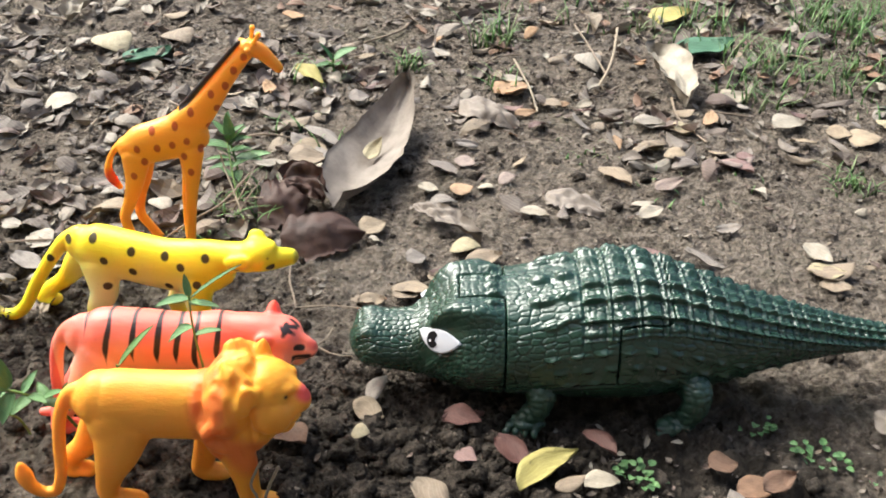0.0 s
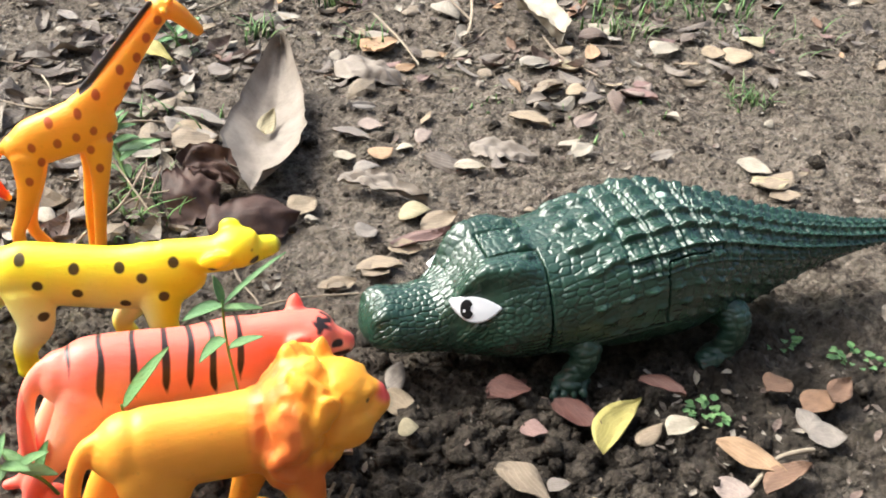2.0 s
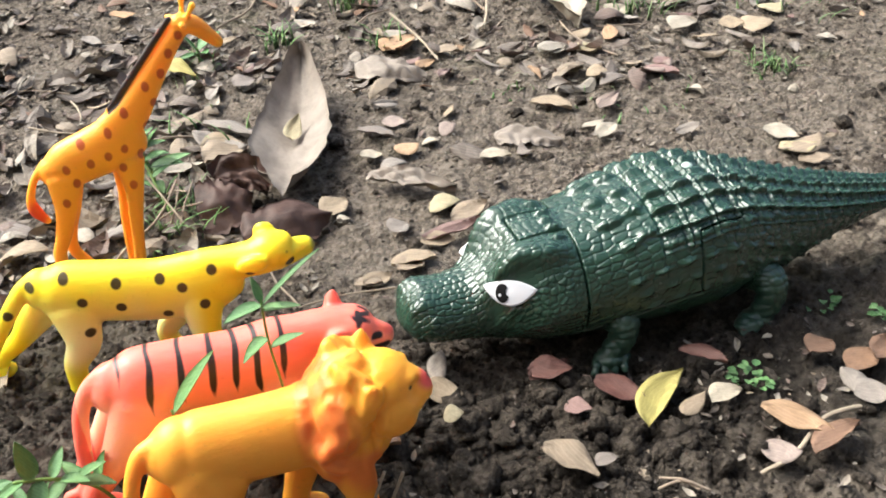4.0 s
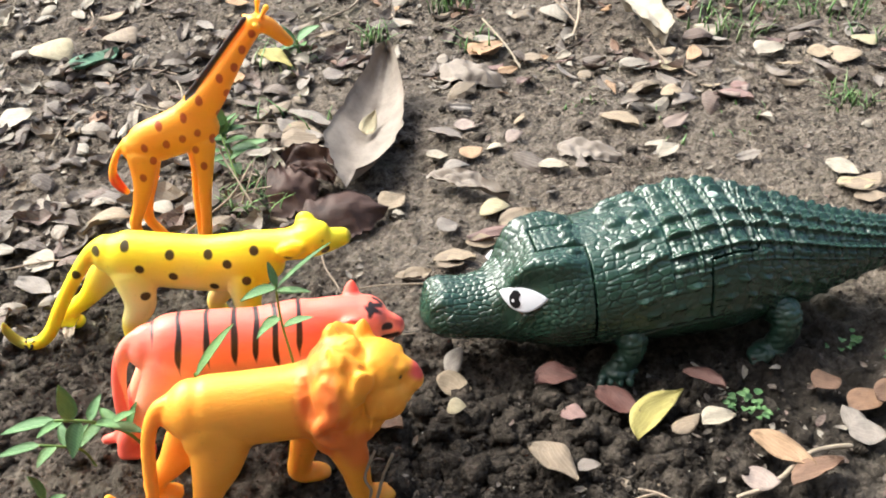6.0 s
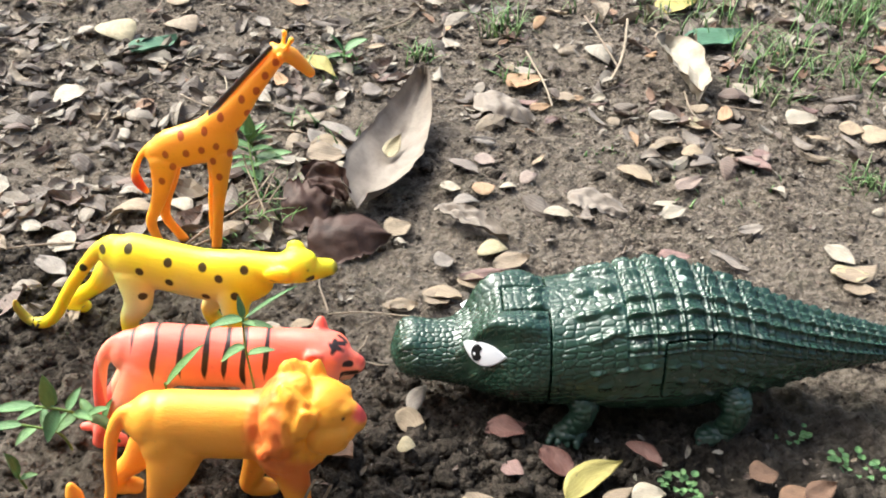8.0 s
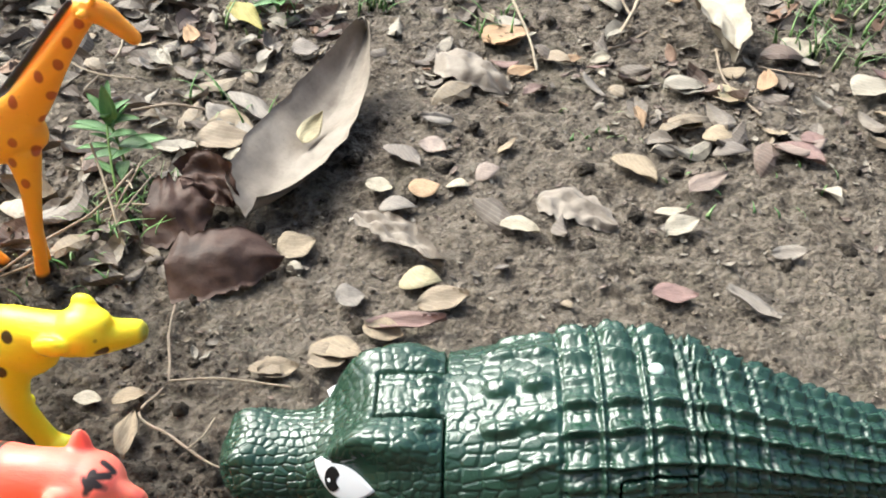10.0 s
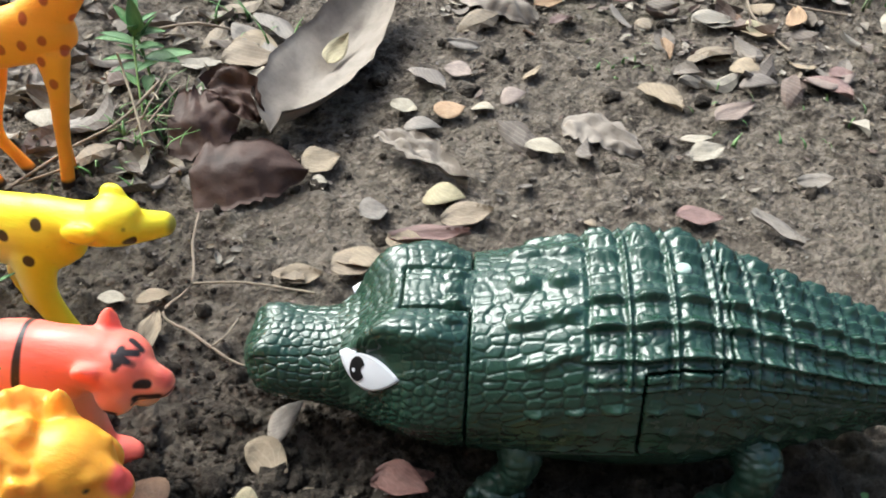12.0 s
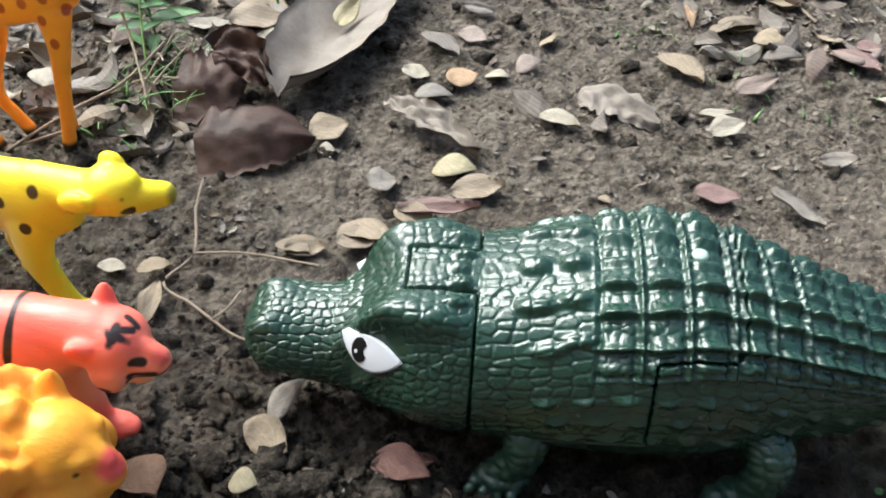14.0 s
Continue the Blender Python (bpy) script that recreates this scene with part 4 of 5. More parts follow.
SHAPES = [leaf_shape(1, 0.05, 0.05), leaf_shape(2, 0.12, -0.06), leaf_shape(3, -0.08, 0.1), leaf_shape(4, 0.02, 0.13), leaf_shape(5, -0.14, -0.05), leaf_shape(6, 0.18, 0.08), leaf_shape(7, 0.08, -0.12, 0.35), leaf_shape(8, -0.05, 0.16, 0.3), leaf_shape(9, 0.03, 0.03, 0.04, 14, 8, 0.012, (1.5, 0.12)), leaf_shape(10, -0.06, 0.1, 0.1, 9, 5, 0.012, (1.35, 0.4)), leaf_shape(12, 0.1, -0.09, 0.55)]
LEAF_LABELS = {
    "tan": "dry tan oval leaf fallen on the soil",
    "pale": "bleached pale dry leaf lying on the soil",
    "grey": "grey-brown withered leaf lying on the soil",
    "brown": "dark brown dead leaf lying on the soil",
    "pink": "dull pink dry leaf fallen on the soil",
    "red": "dark red-brown fallen leaf on the soil",
    "pinkish": "pale pinkish tan leaf fallen on the soil",
    "orange": "light orange oval leaf fallen on the soil",
    "yellowish": "straw-yellow oval leaf fallen on the soil",
    "yellow": "bright yellow oval leaf fallen on the soil",
    "green": "green leaf fallen on the soil",
}
leaf_meshes = {}


def leaf(x, y, length, turn, wide, colour, tilt=None, lift=0.0, shape=None):
    """One fallen leaf of that length, its width a share of it."""
    pick = shape if shape is not None else random.choice((0, 1, 2, 3, 4, 9)) if tilt is None else random.randrange(len(SHAPES))
    key = (pick, colour)
    if key not in leaf_meshes:
        me = bpy.data.meshes.new("fallen_leaf")
        me.from_pydata(SHAPES[pick][0], [], SHAPES[pick][1])
        me.materials.append(LEAF[colour])
        me.polygons.foreach_set("use_smooth", [True] * len(me.polygons))
        leaf_meshes[key] = me
    ob = new("fallen_leaf", leaf_meshes[key])
    lean = (random.uniform(-13, 13), random.uniform(-9, 9)) if tilt is None else tilt
    c, s, reach = math.cos(radians(turn)), math.sin(radians(turn)), 0.5 * length
    under = [height(x + reach * (c * i - s * j * wide), y + reach * (s * i + c * j * wide)) for i in (-0.8, -0.4, 0, 0.4, 0.8) for j in (-0.7, 0, 0.7)]
    rest = max(under) + 0.0006
    ob.matrix_basis = pose(x, y, rest + 0.0003 + lift, lean[0], lean[1], turn) @ Matrix.Diagonal((length, length * wide * 1.9, length, 1))
    return tagged(ob, LEAF_LABELS[colour], "leaf", "fallen leaves")


leaf(0.116, 0.602, 0.0292, -47, 0.67, "tan")
leaf(0.152, 0.590, 0.0282, 43, 0.46, "pinkish")
leaf(0.135, 0.557, 0.0199, 35, 0.68, "pale")
leaf(0.131, 0.569, 0.0157, 9, 0.56, "pale")
leaf(0.058, 0.550, 0.0191, -13, 0.65, "pale")
leaf(0.203, 0.619, 0.0280, -44, 0.64, "pink")
leaf(0.212, 0.632, 0.0119, -8, 1.10, "pink")
leaf(0.149, 0.643, 0.0162, -32, 1.00, "yellowish")
leaf(0.164, 0.631, 0.0187, -8, 0.85, "tan")
leaf(0.168, 0.618, 0.0201, 2, 0.51, "grey")
leaf(0.153, 0.684, 0.0254, 10, 0.65, "pale")
leaf(0.178, 0.678, 0.0164, 5, 1.10, "yellowish")
leaf(0.012, 0.580, 0.0155, 14, 1.10, "orange")
leaf(0.028, 0.584, 0.0115, -12, 0.99, "pale")
leaf(-0.011, 0.581, 0.0135, -16, 1.10, "pale")
leaf(0.000, 0.566, 0.0191, 12, 0.74, "grey")
leaf(0.043, 0.594, 0.0145, 30, 0.79, "pinkish")
leaf(0.014, 0.618, 0.0159, -19, 0.87, "pinkish")
leaf(-0.002, 0.605, 0.0245, -36, 0.75, "grey")
leaf(0.014, 0.513, 0.0192, -1, 0.76, "yellowish")
leaf(0.025, 0.502, 0.0233, 10, 0.68, "tan")
leaf(0.010, 0.487, 0.0346, 0, 0.29, "pink")
leaf(0.125, 0.508, 0.0201, 7, 0.76, "pink")
leaf(0.157, 0.504, 0.0264, -42, 0.37, "grey")
leaf(-0.040, 0.458, 0.0169, 14, 0.73, "tan")
leaf(-0.020, 0.464, 0.0181, 21, 1.10, "tan")
leaf(-0.044, 0.535, 0.0187, 37, 0.99, "tan")
leaf(-0.043, 0.520, 0.0076, 5, 1.10, "pale")
leaf(-0.016, 0.503, 0.0132, 29, 1.10, "grey")
leaf(-0.095, 0.440, 0.0136, 16, 0.77, "tan")
leaf(-0.090, 0.422, 0.0227, 96, 0.40, "tan")
leaf(-0.112, 0.440, 0.0119, -3, 0.74, "pale")
leaf(-0.031, 0.383, 0.0202, 64, 0.50, "grey")
leaf(-0.035, 0.366, 0.0172, -21, 0.90, "tan")
leaf(0.011, 0.359, 0.0210, 13, 0.48, "red", lift=0.0028)
leaf(-0.094, 0.628, 0.0282, -3, 1.09, "tan")
leaf(-0.088, 0.647, 0.0396, -41, 0.44, "grey")
leaf(-0.084, 0.603, 0.0178, -3, 0.63, "pale")
leaf(-0.183, 0.554, 0.0232, -50, 0.63, "pale")
leaf(-0.161, 0.551, 0.0236, 29, 0.52, "grey")
leaf(-0.037, 0.345, 0.0089, -2, 1.10, "yellowish", lift=0.0028)
leaf(0.011, 0.357, 0.0195, -18, 0.68, "red", lift=0.0028)
leaf(0.034, 0.337, 0.0232, -53, 0.62, "red", lift=0.0028)
leaf(0.074, 0.338, 0.0218, -52, 0.55, "red", lift=0.0028)
leaf(0.060, 0.319, 0.0165, 32, 0.57, "tan", lift=0.0028)
leaf(0.073, 0.316, 0.0172, 12, 0.74, "pale", lift=0.0028)
leaf(0.012, 0.330, 0.0117, -28, 1.10, "pink", lift=0.0028)
leaf(-0.004, 0.303, 0.0250, -49, 0.72, "tan", lift=0.0028)
leaf(0.011, 0.300, 0.0101, 7, 0.90, "grey", lift=0.0028)
leaf(0.132, 0.334, 0.0145, 13, 1.08, "brown", lift=0.0028)
leaf(0.145, 0.321, 0.0191, 6, 0.90, "brown", lift=0.0028)
leaf(0.134, 0.300, 0.0156, -15, 1.04, "grey", lift=0.0028)
leaf(0.092, 0.295, 0.0291, -44, 0.48, "orange", lift=0.0028)
leaf(0.102, 0.281, 0.0258, 14, 0.51, "brown", lift=0.0028)
leaf(0.079, 0.284, 0.0156, -27, 0.89, "pinkish", lift=0.0028)
leaf(-0.071, 0.342, 0.0203, -29, 1.07, "brown", lift=0.0028)
leaf(0.053, 0.740, 0.0294, 24, 1.10, "orange")
leaf(0.153, 0.684, 0.0231, -1, 0.98, "pale")
leaf(0.177, 0.675, 0.0189, -45, 1.10, "tan")
leaf(0.229, 0.513, 0.0224, -52, 0.64, "pale")
leaf(0.229, 0.492, 0.0215, 1, 1.10, "yellowish")
leaf(0.230, 0.479, 0.0190, -14, 0.70, "tan")
leaf(0.000, 0.483, 0.0184, -21, 0.77, "tan")
leaf(-0.045, 0.456, 0.0143, -12, 0.90, "tan")
leaf(-0.018, 0.467, 0.0241, -18, 0.76, "tan")
leaf(-0.211, 0.547, 0.0287, -17, 0.61, "tan")
leaf(-0.216, 0.574, 0.0191, -3, 0.84, "grey")
leaf(-0.246, 0.511, 0.0197, -25, 1.10, "pale")
leaf(-0.245, 0.486, 0.0226, -34, 0.75, "grey")
leaf(-0.291, 0.698, 0.0262, 27, 1.10, "pale")
leaf(-0.247, 0.783, 0.0449, 45, 0.84, "green")
leaf(-0.286, 0.809, 0.0394, -47, 0.91, "yellowish")
leaf(-0.235, 0.830, 0.0341, -47, 0.90, "tan")
leaf(-0.067, 0.716, 0.0167, 22, 1.10, "grey")
leaf(-0.095, 0.634, 0.0382, -34, 0.61, "grey")
leaf(-0.094, 0.617, 0.0316, 30, 0.83, "tan")
leaf(0.291, 0.671, 0.0180, -20, 0.93, "tan")
leaf(0.310, 0.662, 0.0280, 19, 1.03, "tan")
leaf(0.336, 0.686, 0.0210, 27, 1.07, "yellowish")
leaf(0.228, 0.731, 0.0225, 34, 0.92, "pale")
leaf(0.117, 0.787, 0.0303, -67, 0.74, "pale")
leaf(0.257, 0.680, 0.0277, 19, 0.89, "pale")
leaf(-0.008, 0.805, 0.0261, -20, 0.63, "pale")
leaf(-0.140, 0.881, 0.0199, 13, 1.10, "orange")
leaf(0.209, 0.896, 0.0443, 31, 0.93, "yellow")
leaf(0.054, 0.740, 0.0295, 48, 0.96, "orange")
leaf(0.233, 0.494, 0.0301, 24, 0.86, "tan")
leaf(0.223, 0.824, 0.0537, 9, 0.81, "green")
leaf(0.204, 0.623, 0.0343, 30, 0.57, "pinkish")
leaf(0.154, 0.321, 0.0210, 30, 0.60, "brown", lift=0.0028)
leaf(0.0505, 0.3262, 0.0365, 41, 0.46, "yellow", (8, -4), 0.002, 8)


def clear_of_toys(x, y, r=0.012):
    """Whether a spot is free of the toys and of the path of bare soil behind the crocodile."""
    if -0.06 - r < x < 0.26 + r and 0.335 - r < y < 0.43 + r:
        return False
    if -0.25 - r < x < -0.04 + r and 0.29 - r < y < 0.46 + r:
        return False
    if -0.21 - r < x < -0.09 + r and 0.49 - r < y < 0.54 + r:
        return False
    return not (-0.13 < x < 0.0 and 0.49 < y < 0.71)


def scatter_leaves(count):
    made = 0
    kinds = ["pale", "grey", "tan", "tan", "pale", "grey", "brown", "brown", "brown", "grey", "orange", "pink"]
    while made < count:
        x, y = random.uniform(-0.42, 0.42), random.uniform(0.27, 0.95)
        thick = 0.12 + 0.88 * step(np.array(y - 0.25 * max(0, -x) - 0.04 * noise.noise(Vector((x * 9, y * 9, 0)))), 0.52, 0.72)
        if x < -0.12:
            thick = max(thick, 0.6)
        if random.random() > thick or not clear_of_toys(x, y):
            continue
        leaf(x, y, 0.009 + 0.017 * random.random() ** 1.6, random.uniform(0, 360), random.uniform(0.38, 0.7), random.choice(kinds), (random.uniform(-26, 26), random.uniform(-18, 18)))
        made += 1


scatter_leaves(215)


def litter_place(low_y, high_y, spread, leaves=False):
    def place():
        while True:
            x, y = random.uniform(-spread, spread), random.uniform(low_y, high_y)
            few = 0.05 + 0.55 * (x < -0.2) if leaves else 0.3 + 0.5 * (x < -0.1)
            patchy = noise.noise(Vector((x * 11, y * 9, 3.3))) + 0.5 * noise.noise(Vector((x * 30, y * 26, 7.1)))
            if patchy < random.uniform(-0.45, 0.25):
                continue
            if clear_of_toys(x, y, 0.004) and (y > 0.62 or random.random() < few):
                return pose(x, y, height(x, y) + 0.0005, random.uniform(-25, 25), random.uniform(-25, 25), random.uniform(0, 360))
    return place


SMALL = [leaf_shape(11 + i, 0.2 * math.sin(i * 2.1), 0.2 * math.cos(i * 3.3), 0.15 + 0.09 * i, 6, 4, 0.01, (1.3, 0.35 + 0.1 * i)) for i in range(7)]
SCRAPS = [leaf_shape(31 + i, 0.12 * math.sin(i), 0.12, 0.7, 3, 2, 0.04) for i in range(5)]
grown(SMALL, 3000, litter_place(0.45, 1.5, 0.9, True), lambda: 0.008 + 0.022 * random.random() ** 1.7, "leaf_litter", LITTER, "thick litter of small dry brown leaves", "leaf litter", False)
grown(SCRAPS, 3800, litter_place(0.25, 1.1, 0.55), lambda: random.uniform(0.0025, 0.0085), "leaf_scraps", LITTER, "crumbled scraps of dry leaves on the soil", "leaf litter", False)


def shaded_side():
    """A spot on the thickly littered ground round and behind the giraffe."""
    while True:
        x, y = random.uniform(-0.48, -0.09), random.uniform(0.44, 0.82)
        if noise.noise(Vector((x * 13, y * 11, 1.7))) > random.uniform(-0.5, 0.3) and not (-0.22 < x < -0.05 and y < 0.485) and not (-0.205 < x < -0.14 and 0.495 < y < 0.527):
            return pose(x, y, height(x, y) + 0.001, random.uniform(-20, 20), random.uniform(-16, 16), random.uniform(0, 360))


grown(SMALL, 520, shaded_side, lambda: 0.009 + 0.02 * random.random() ** 1.5, "leaf_litter", LITTER, "grey-brown dry leaves littering the soil behind the giraffe", "leaf litter", False)


def fore_soil():
    """A spot on the broken soil in front of the crocodile."""
    x, y = random.uniform(-0.08, 0.26), random.uniform(0.255, 0.36)
    return pose(x, y, height(x, y) + random.uniform(0.001, 0.003), random.uniform(-35, 35), random.uniform(-35, 35), random.uniform(0, 360))


grown(SCRAPS, 420, fore_soil, lambda: 0.0016 + 0.0055 * random.random() ** 2.5, "leaf_scraps", LITTER, "small bits of dry leaf on dark broken soil", "leaf litter", False)


def bare_soil():
    """A spot on the trodden soil behind the crocodile."""
    x, y = random.uniform(-0.13, 0.4), random.uniform(0.435, 0.7)
    return pose(x, y, height(x, y) + 0.0004, random.uniform(-22, 22), random.uniform(-22, 22), random.uniform(0, 360))


grown(SCRAPS, 1500, bare_soil, lambda: 0.0012 + 0.004 * random.random() ** 2.2, "leaf_scraps", LITTER, "tiny flakes of dry leaf pressed into the soil", "leaf litter", False)


# ---- the large leaves ----
def broad_leaf(name, along_pts, half, cup, material, label, wave=0.004, seed=0, bite=0.0, crease=False, lean=0.0, fold=0.0, blunt=0.0):
    """A large dry leaf on a curved midrib: rows of x, y, z in metres; half its width; how far its sides rise."""
    mid = spline(along_pts, 10)
    n, across = len(mid), 14
    verts, faces = [], []
    ahead = np.gradient(mid, axis=0)
    for skin in (0, 1):
        for i in range(n):
            t = i / (n - 1)
            w = half * max(0.02, blunt * step(1 - t, 0.0, 0.25) * step(t, -0.1, 0.1), math.sin(math.pi * t**0.8) ** 0.62) * (1 - 0.25 * t)
            a = ahead[i] / np.linalg.norm(ahead[i])
            side = np.cross(a, (0, 0, 1.0))
            side /= np.linalg.norm(side)
            up = np.cross(side, a)
            side, up = side * math.cos(radians(lean)) - up * math.sin(radians(lean)), up * math.cos(radians(lean)) + side * math.sin(radians(lean))
            for j in range(across + 1):
                s = 2 * j / across - 1
                k = noise.noise(Vector((t * 5 + seed, s * 2.2, seed * 1.7)))
                if crease:
                    k = 1.4 - 5.0 * abs(noise.noise(Vector((t * 2.6 + seed, s * 1.3, seed * 1.7)))) + 0.3 * k
                ww = w * (1 + bite * noise.noise(Vector((t * 11, 4 * (s > 0), seed))))
                ribs = 0.25 * wave * math.sin(26 * t - 9 * abs(s)) * (1 - abs(s) * 0.5)
                rise = cup * s * s - fold * abs(s) + wave * k + ribs - 0.0015 * math.exp(-((s / 0.07) ** 2)) - skin * 0.0005
                verts.append(tuple(mid[i] + side * s * ww + up * rise))
    w, layer = across + 1, n * (across + 1)
    for i in range(n - 1):
        for j in range(across):
            q = (i * w + j, i * w + j + 1, (i + 1) * w + j + 1, (i + 1) * w + j)
            faces += [q, tuple(v + layer for v in q[::-1])]
    rim = [j for j in range(w)] + [i * w + across for i in range(1, n)] + [(n - 1) * w + j for j in range(across - 1, -1, -1)] + [i * w for i in range(n - 2, 0, -1)]
    for a, b in zip(rim, rim[1:] + rim[:1]):
        faces.append((a, b, b + layer, a + layer))
    return tagged(mesh_object(name, verts, faces, material), label, "leaf", "large leaves")


def broad_material(name, base, dark, light):
    n = Nodes(name).set(Roughness=0.62, Specular_IOR_Level=0.3)
    at = n.coords()
    c = n.ramp(n.noise(at, 45, 6, 0.7), ((0.3, dark), (0.52, base), (0.75, light)))
    c = n.mix(n.span(n.noise(at, 300, 3, 0.6), 0.6, 0.72, 0.0, 0.4), c, dark)
    n.colour(c)
    n.bump(n.noise(at, 220, 4, 0.6), 0.4, 0.0012)
    return n.material


FAWN = broad_material("fawn_leaf", (0.225, 0.19, 0.16), (0.15, 0.122, 0.1), (0.29, 0.25, 0.215))
UMBER = broad_material("umber_leaf", (0.062, 0.033, 0.025), (0.026, 0.014, 0.011), (0.118, 0.072, 0.055))
CREAM = broad_material("cream_leaf", (0.34, 0.3, 0.24), (0.22, 0.18, 0.13), (0.43, 0.39, 0.33))
BOTTLE = broad_material("bottle_green_leaf", (0.05, 0.15, 0.085), (0.03, 0.09, 0.05), (0.11, 0.24, 0.15))

broad_leaf("large_leaf", ((-0.0705, 0.5505, 0.008), (-0.0595, 0.588, 0.004), (-0.0485, 0.626, 0.004), (-0.037, 0.665, 0.010), (-0.0275, 0.699, 0.027)), 0.0265, 0.011, FAWN, "large curled grey-fawn dry leaf lying on the soil", 0.0025, 2, 0.13, blunt=0.5)
leaf(-0.0485, 0.622, 0.022, 65, 0.6, "yellowish", (10, -18), 0.006, 5)
broad_leaf("large_leaf", ((-0.119, 0.549, 0.010), (-0.108, 0.548, 0.013), (-0.096, 0.551, 0.013), (-0.085, 0.556, 0.009)), 0.020, 0.003, UMBER, "crumpled dark brown dead leaf", 0.0022, 5, 0.25, False, 30, 0.008, 0.95)
broad_leaf("large_leaf", ((-0.104, 0.574, 0.010), (-0.095, 0.572, 0.014), (-0.084, 0.566, 0.010), (-0.078, 0.559, 0.004)), 0.012, 0.006, UMBER, "rolled scrap of dark brown dead leaf", 0.003, 7, 0.4, True, 25, 0.0, 0.5)
broad_leaf("large_leaf", ((-0.099, 0.511, 0.010), (-0.083, 0.512, 0.0125), (-0.066, 0.518, 0.013), (-0.047, 0.523, 0.007)), 0.0185, 0.002, UMBER, "crumpled dark brown dead leaf folded on the soil", 0.0016, 9, 0.2, False, 27, 0.009, 0.95)
broad_leaf("large_leaf", ((0.172, 0.79, 0.012), (0.178, 0.765, 0.013), (0.184, 0.735, 0.008), (0.187, 0.715, 0.003)), 0.018, 0.012, CREAM, "curled cream-white dry leaf on the soil", 0.006, 12, 0.3)
broad_leaf("large_leaf", ((0.012, 0.715, 0.006), (0.026, 0.70, 0.011), (0.042, 0.69, 0.008), (0.056, 0.68, 0.003)), 0.015, -0.008, FAWN, "curled grey-fawn dry leaf", 0.004, 15, 0.2)
broad_leaf("large_leaf", ((0.066, 0.575, 0.003), (0.078, 0.573, 0.006), (0.092, 0.566, 0.005), (0.104, 0.556, 0.002)), 0.014, -0.003, FAWN, "torn fawn leaf lying flat on the soil", 0.003, 18, 0.5)
broad_leaf("large_leaf", ((-0.020, 0.553, 0.003), (-0.008, 0.546, 0.006), (0.008, 0.536, 0.004), (0.024, 0.522, 0.002)), 0.008, 0.004, FAWN, "withered twisted fawn leaf", 0.006, 21, 0.8)
broad_leaf("large_leaf", ((-0.34, 0.865, 0.003), (-0.335, 0.88, 0.009), (-0.33, 0.9, 0.008)), 0.011, 0.006, CREAM, "curled cream-white dry leaf on the soil", 0.005, 24, 0.3)
broad_leaf("large_leaf", ((0.215, 0.372, 0.004), (0.232, 0.362, 0.008), (0.25, 0.35, 0.006)), 0.012, -0.006, FAWN, "grey-fawn dry leaf beneath the crocodile's tail", 0.004, 27, 0.3)


# ---- twigs ----
def twig(pts, radius, label="thin dry twig lying on the soil", material=None, name="twig", group="dry twigs"):
    bm = bmesh.new()
    rows = [(x * 1000, y * 1000, z * 1000, radius * 1000, radius * 1000) for x, y, z in pts]
    tube(bm, rows, 8, 5)
    for v in bm.verts:
        v.co += 0.4 * radius * 1000 * noise.noise_vector(v.co * 0.25)
        v.co *= 0.001
    me = bpy.data.meshes.new(name)
    bm.to_mesh(me)
    bm.free()
    me.materials.append(material or TWIG)
    me.polygons.foreach_set("use_smooth", [True] * len(me.polygons))
    return tagged(new(name, me), label, "twig", group)


twig(((0.068, 0.2795, 0.002), (0.085, 0.283, 0.004), (0.105, 0.294, 0.006), (0.1235, 0.2957, 0.004)), 0.0011, "pale bent dry twig lying on the soil")
twig(((-0.0595, 0.4116, 0.002), (-0.075, 0.422, 0.003), (-0.0889, 0.4316, 0.003), (-0.082, 0.449, 0.003), (-0.0885, 0.475, 0.002), (-0.09, 0.492, 0.003)), 0.0006)
twig(((-0.082, 0.449, 0.003), (-0.06, 0.451, 0.003), (-0.0332, 0.4485, 0.002)), 0.0005)
twig(((-0.0595, 0.4116, 0.002), (-0.052, 0.407, 0.004), (-0.047, 0.408, 0.003)), 0.0004)
twig(((-0.066, 0.416, 0.003), (-0.061, 0.421, 0.005), (-0.059, 0.43, 0.004)), 0.0004)
twig(((0.12, 0.74, 0.003), (0.135, 0.775, 0.01), (0.145, 0.82, 0.022)), 0.0012, "grey dry twig sticking up from the leaves")
twig(((0.13, 0.76, 0.006), (0.118, 0.80, 0.016), (0.11, 0.83, 0.02)), 0.0009, "grey dry twig sticking up from the leaves")
twig(((0.07, 0.70, 0.002), (0.066, 0.73, 0.007), (0.055, 0.77, 0.014)), 0.0009)
twig(((-0.30, 0.50, 0.002), (-0.24, 0.512, 0.003), (-0.19, 0.50, 0.002), (-0.15, 0.525, 0.003)), 0.0007)
twig(((-0.078, 0.303, 0.002), (-0.074, 0.306, 0.014), (-0.069, 0.307, 0.026)), 0.0007, "pale dry stalk beside the lion's paw")
twig(((-0.082, 0.302, 0.002), (-0.079, 0.304, 0.010), (-0.081, 0.304, 0.018), (-0.076, 0.306, 0.03)), 0.0006, "pale dry stalk beside the lion's paw")
STALK = "dry straw-coloured stalk in the tangle behind the giraffe"
twig(((-0.1782, 0.5007, 0.003), (-0.1601, 0.5273, 0.006), (-0.1397, 0.5433, 0.012), (-0.126, 0.5664, 0.02)), 0.0007, STALK)
twig(((-0.136, 0.5449, 0.002), (-0.1285, 0.5518, 0.014), (-0.1237, 0.5745, 0.02)), 0.0005, STALK)
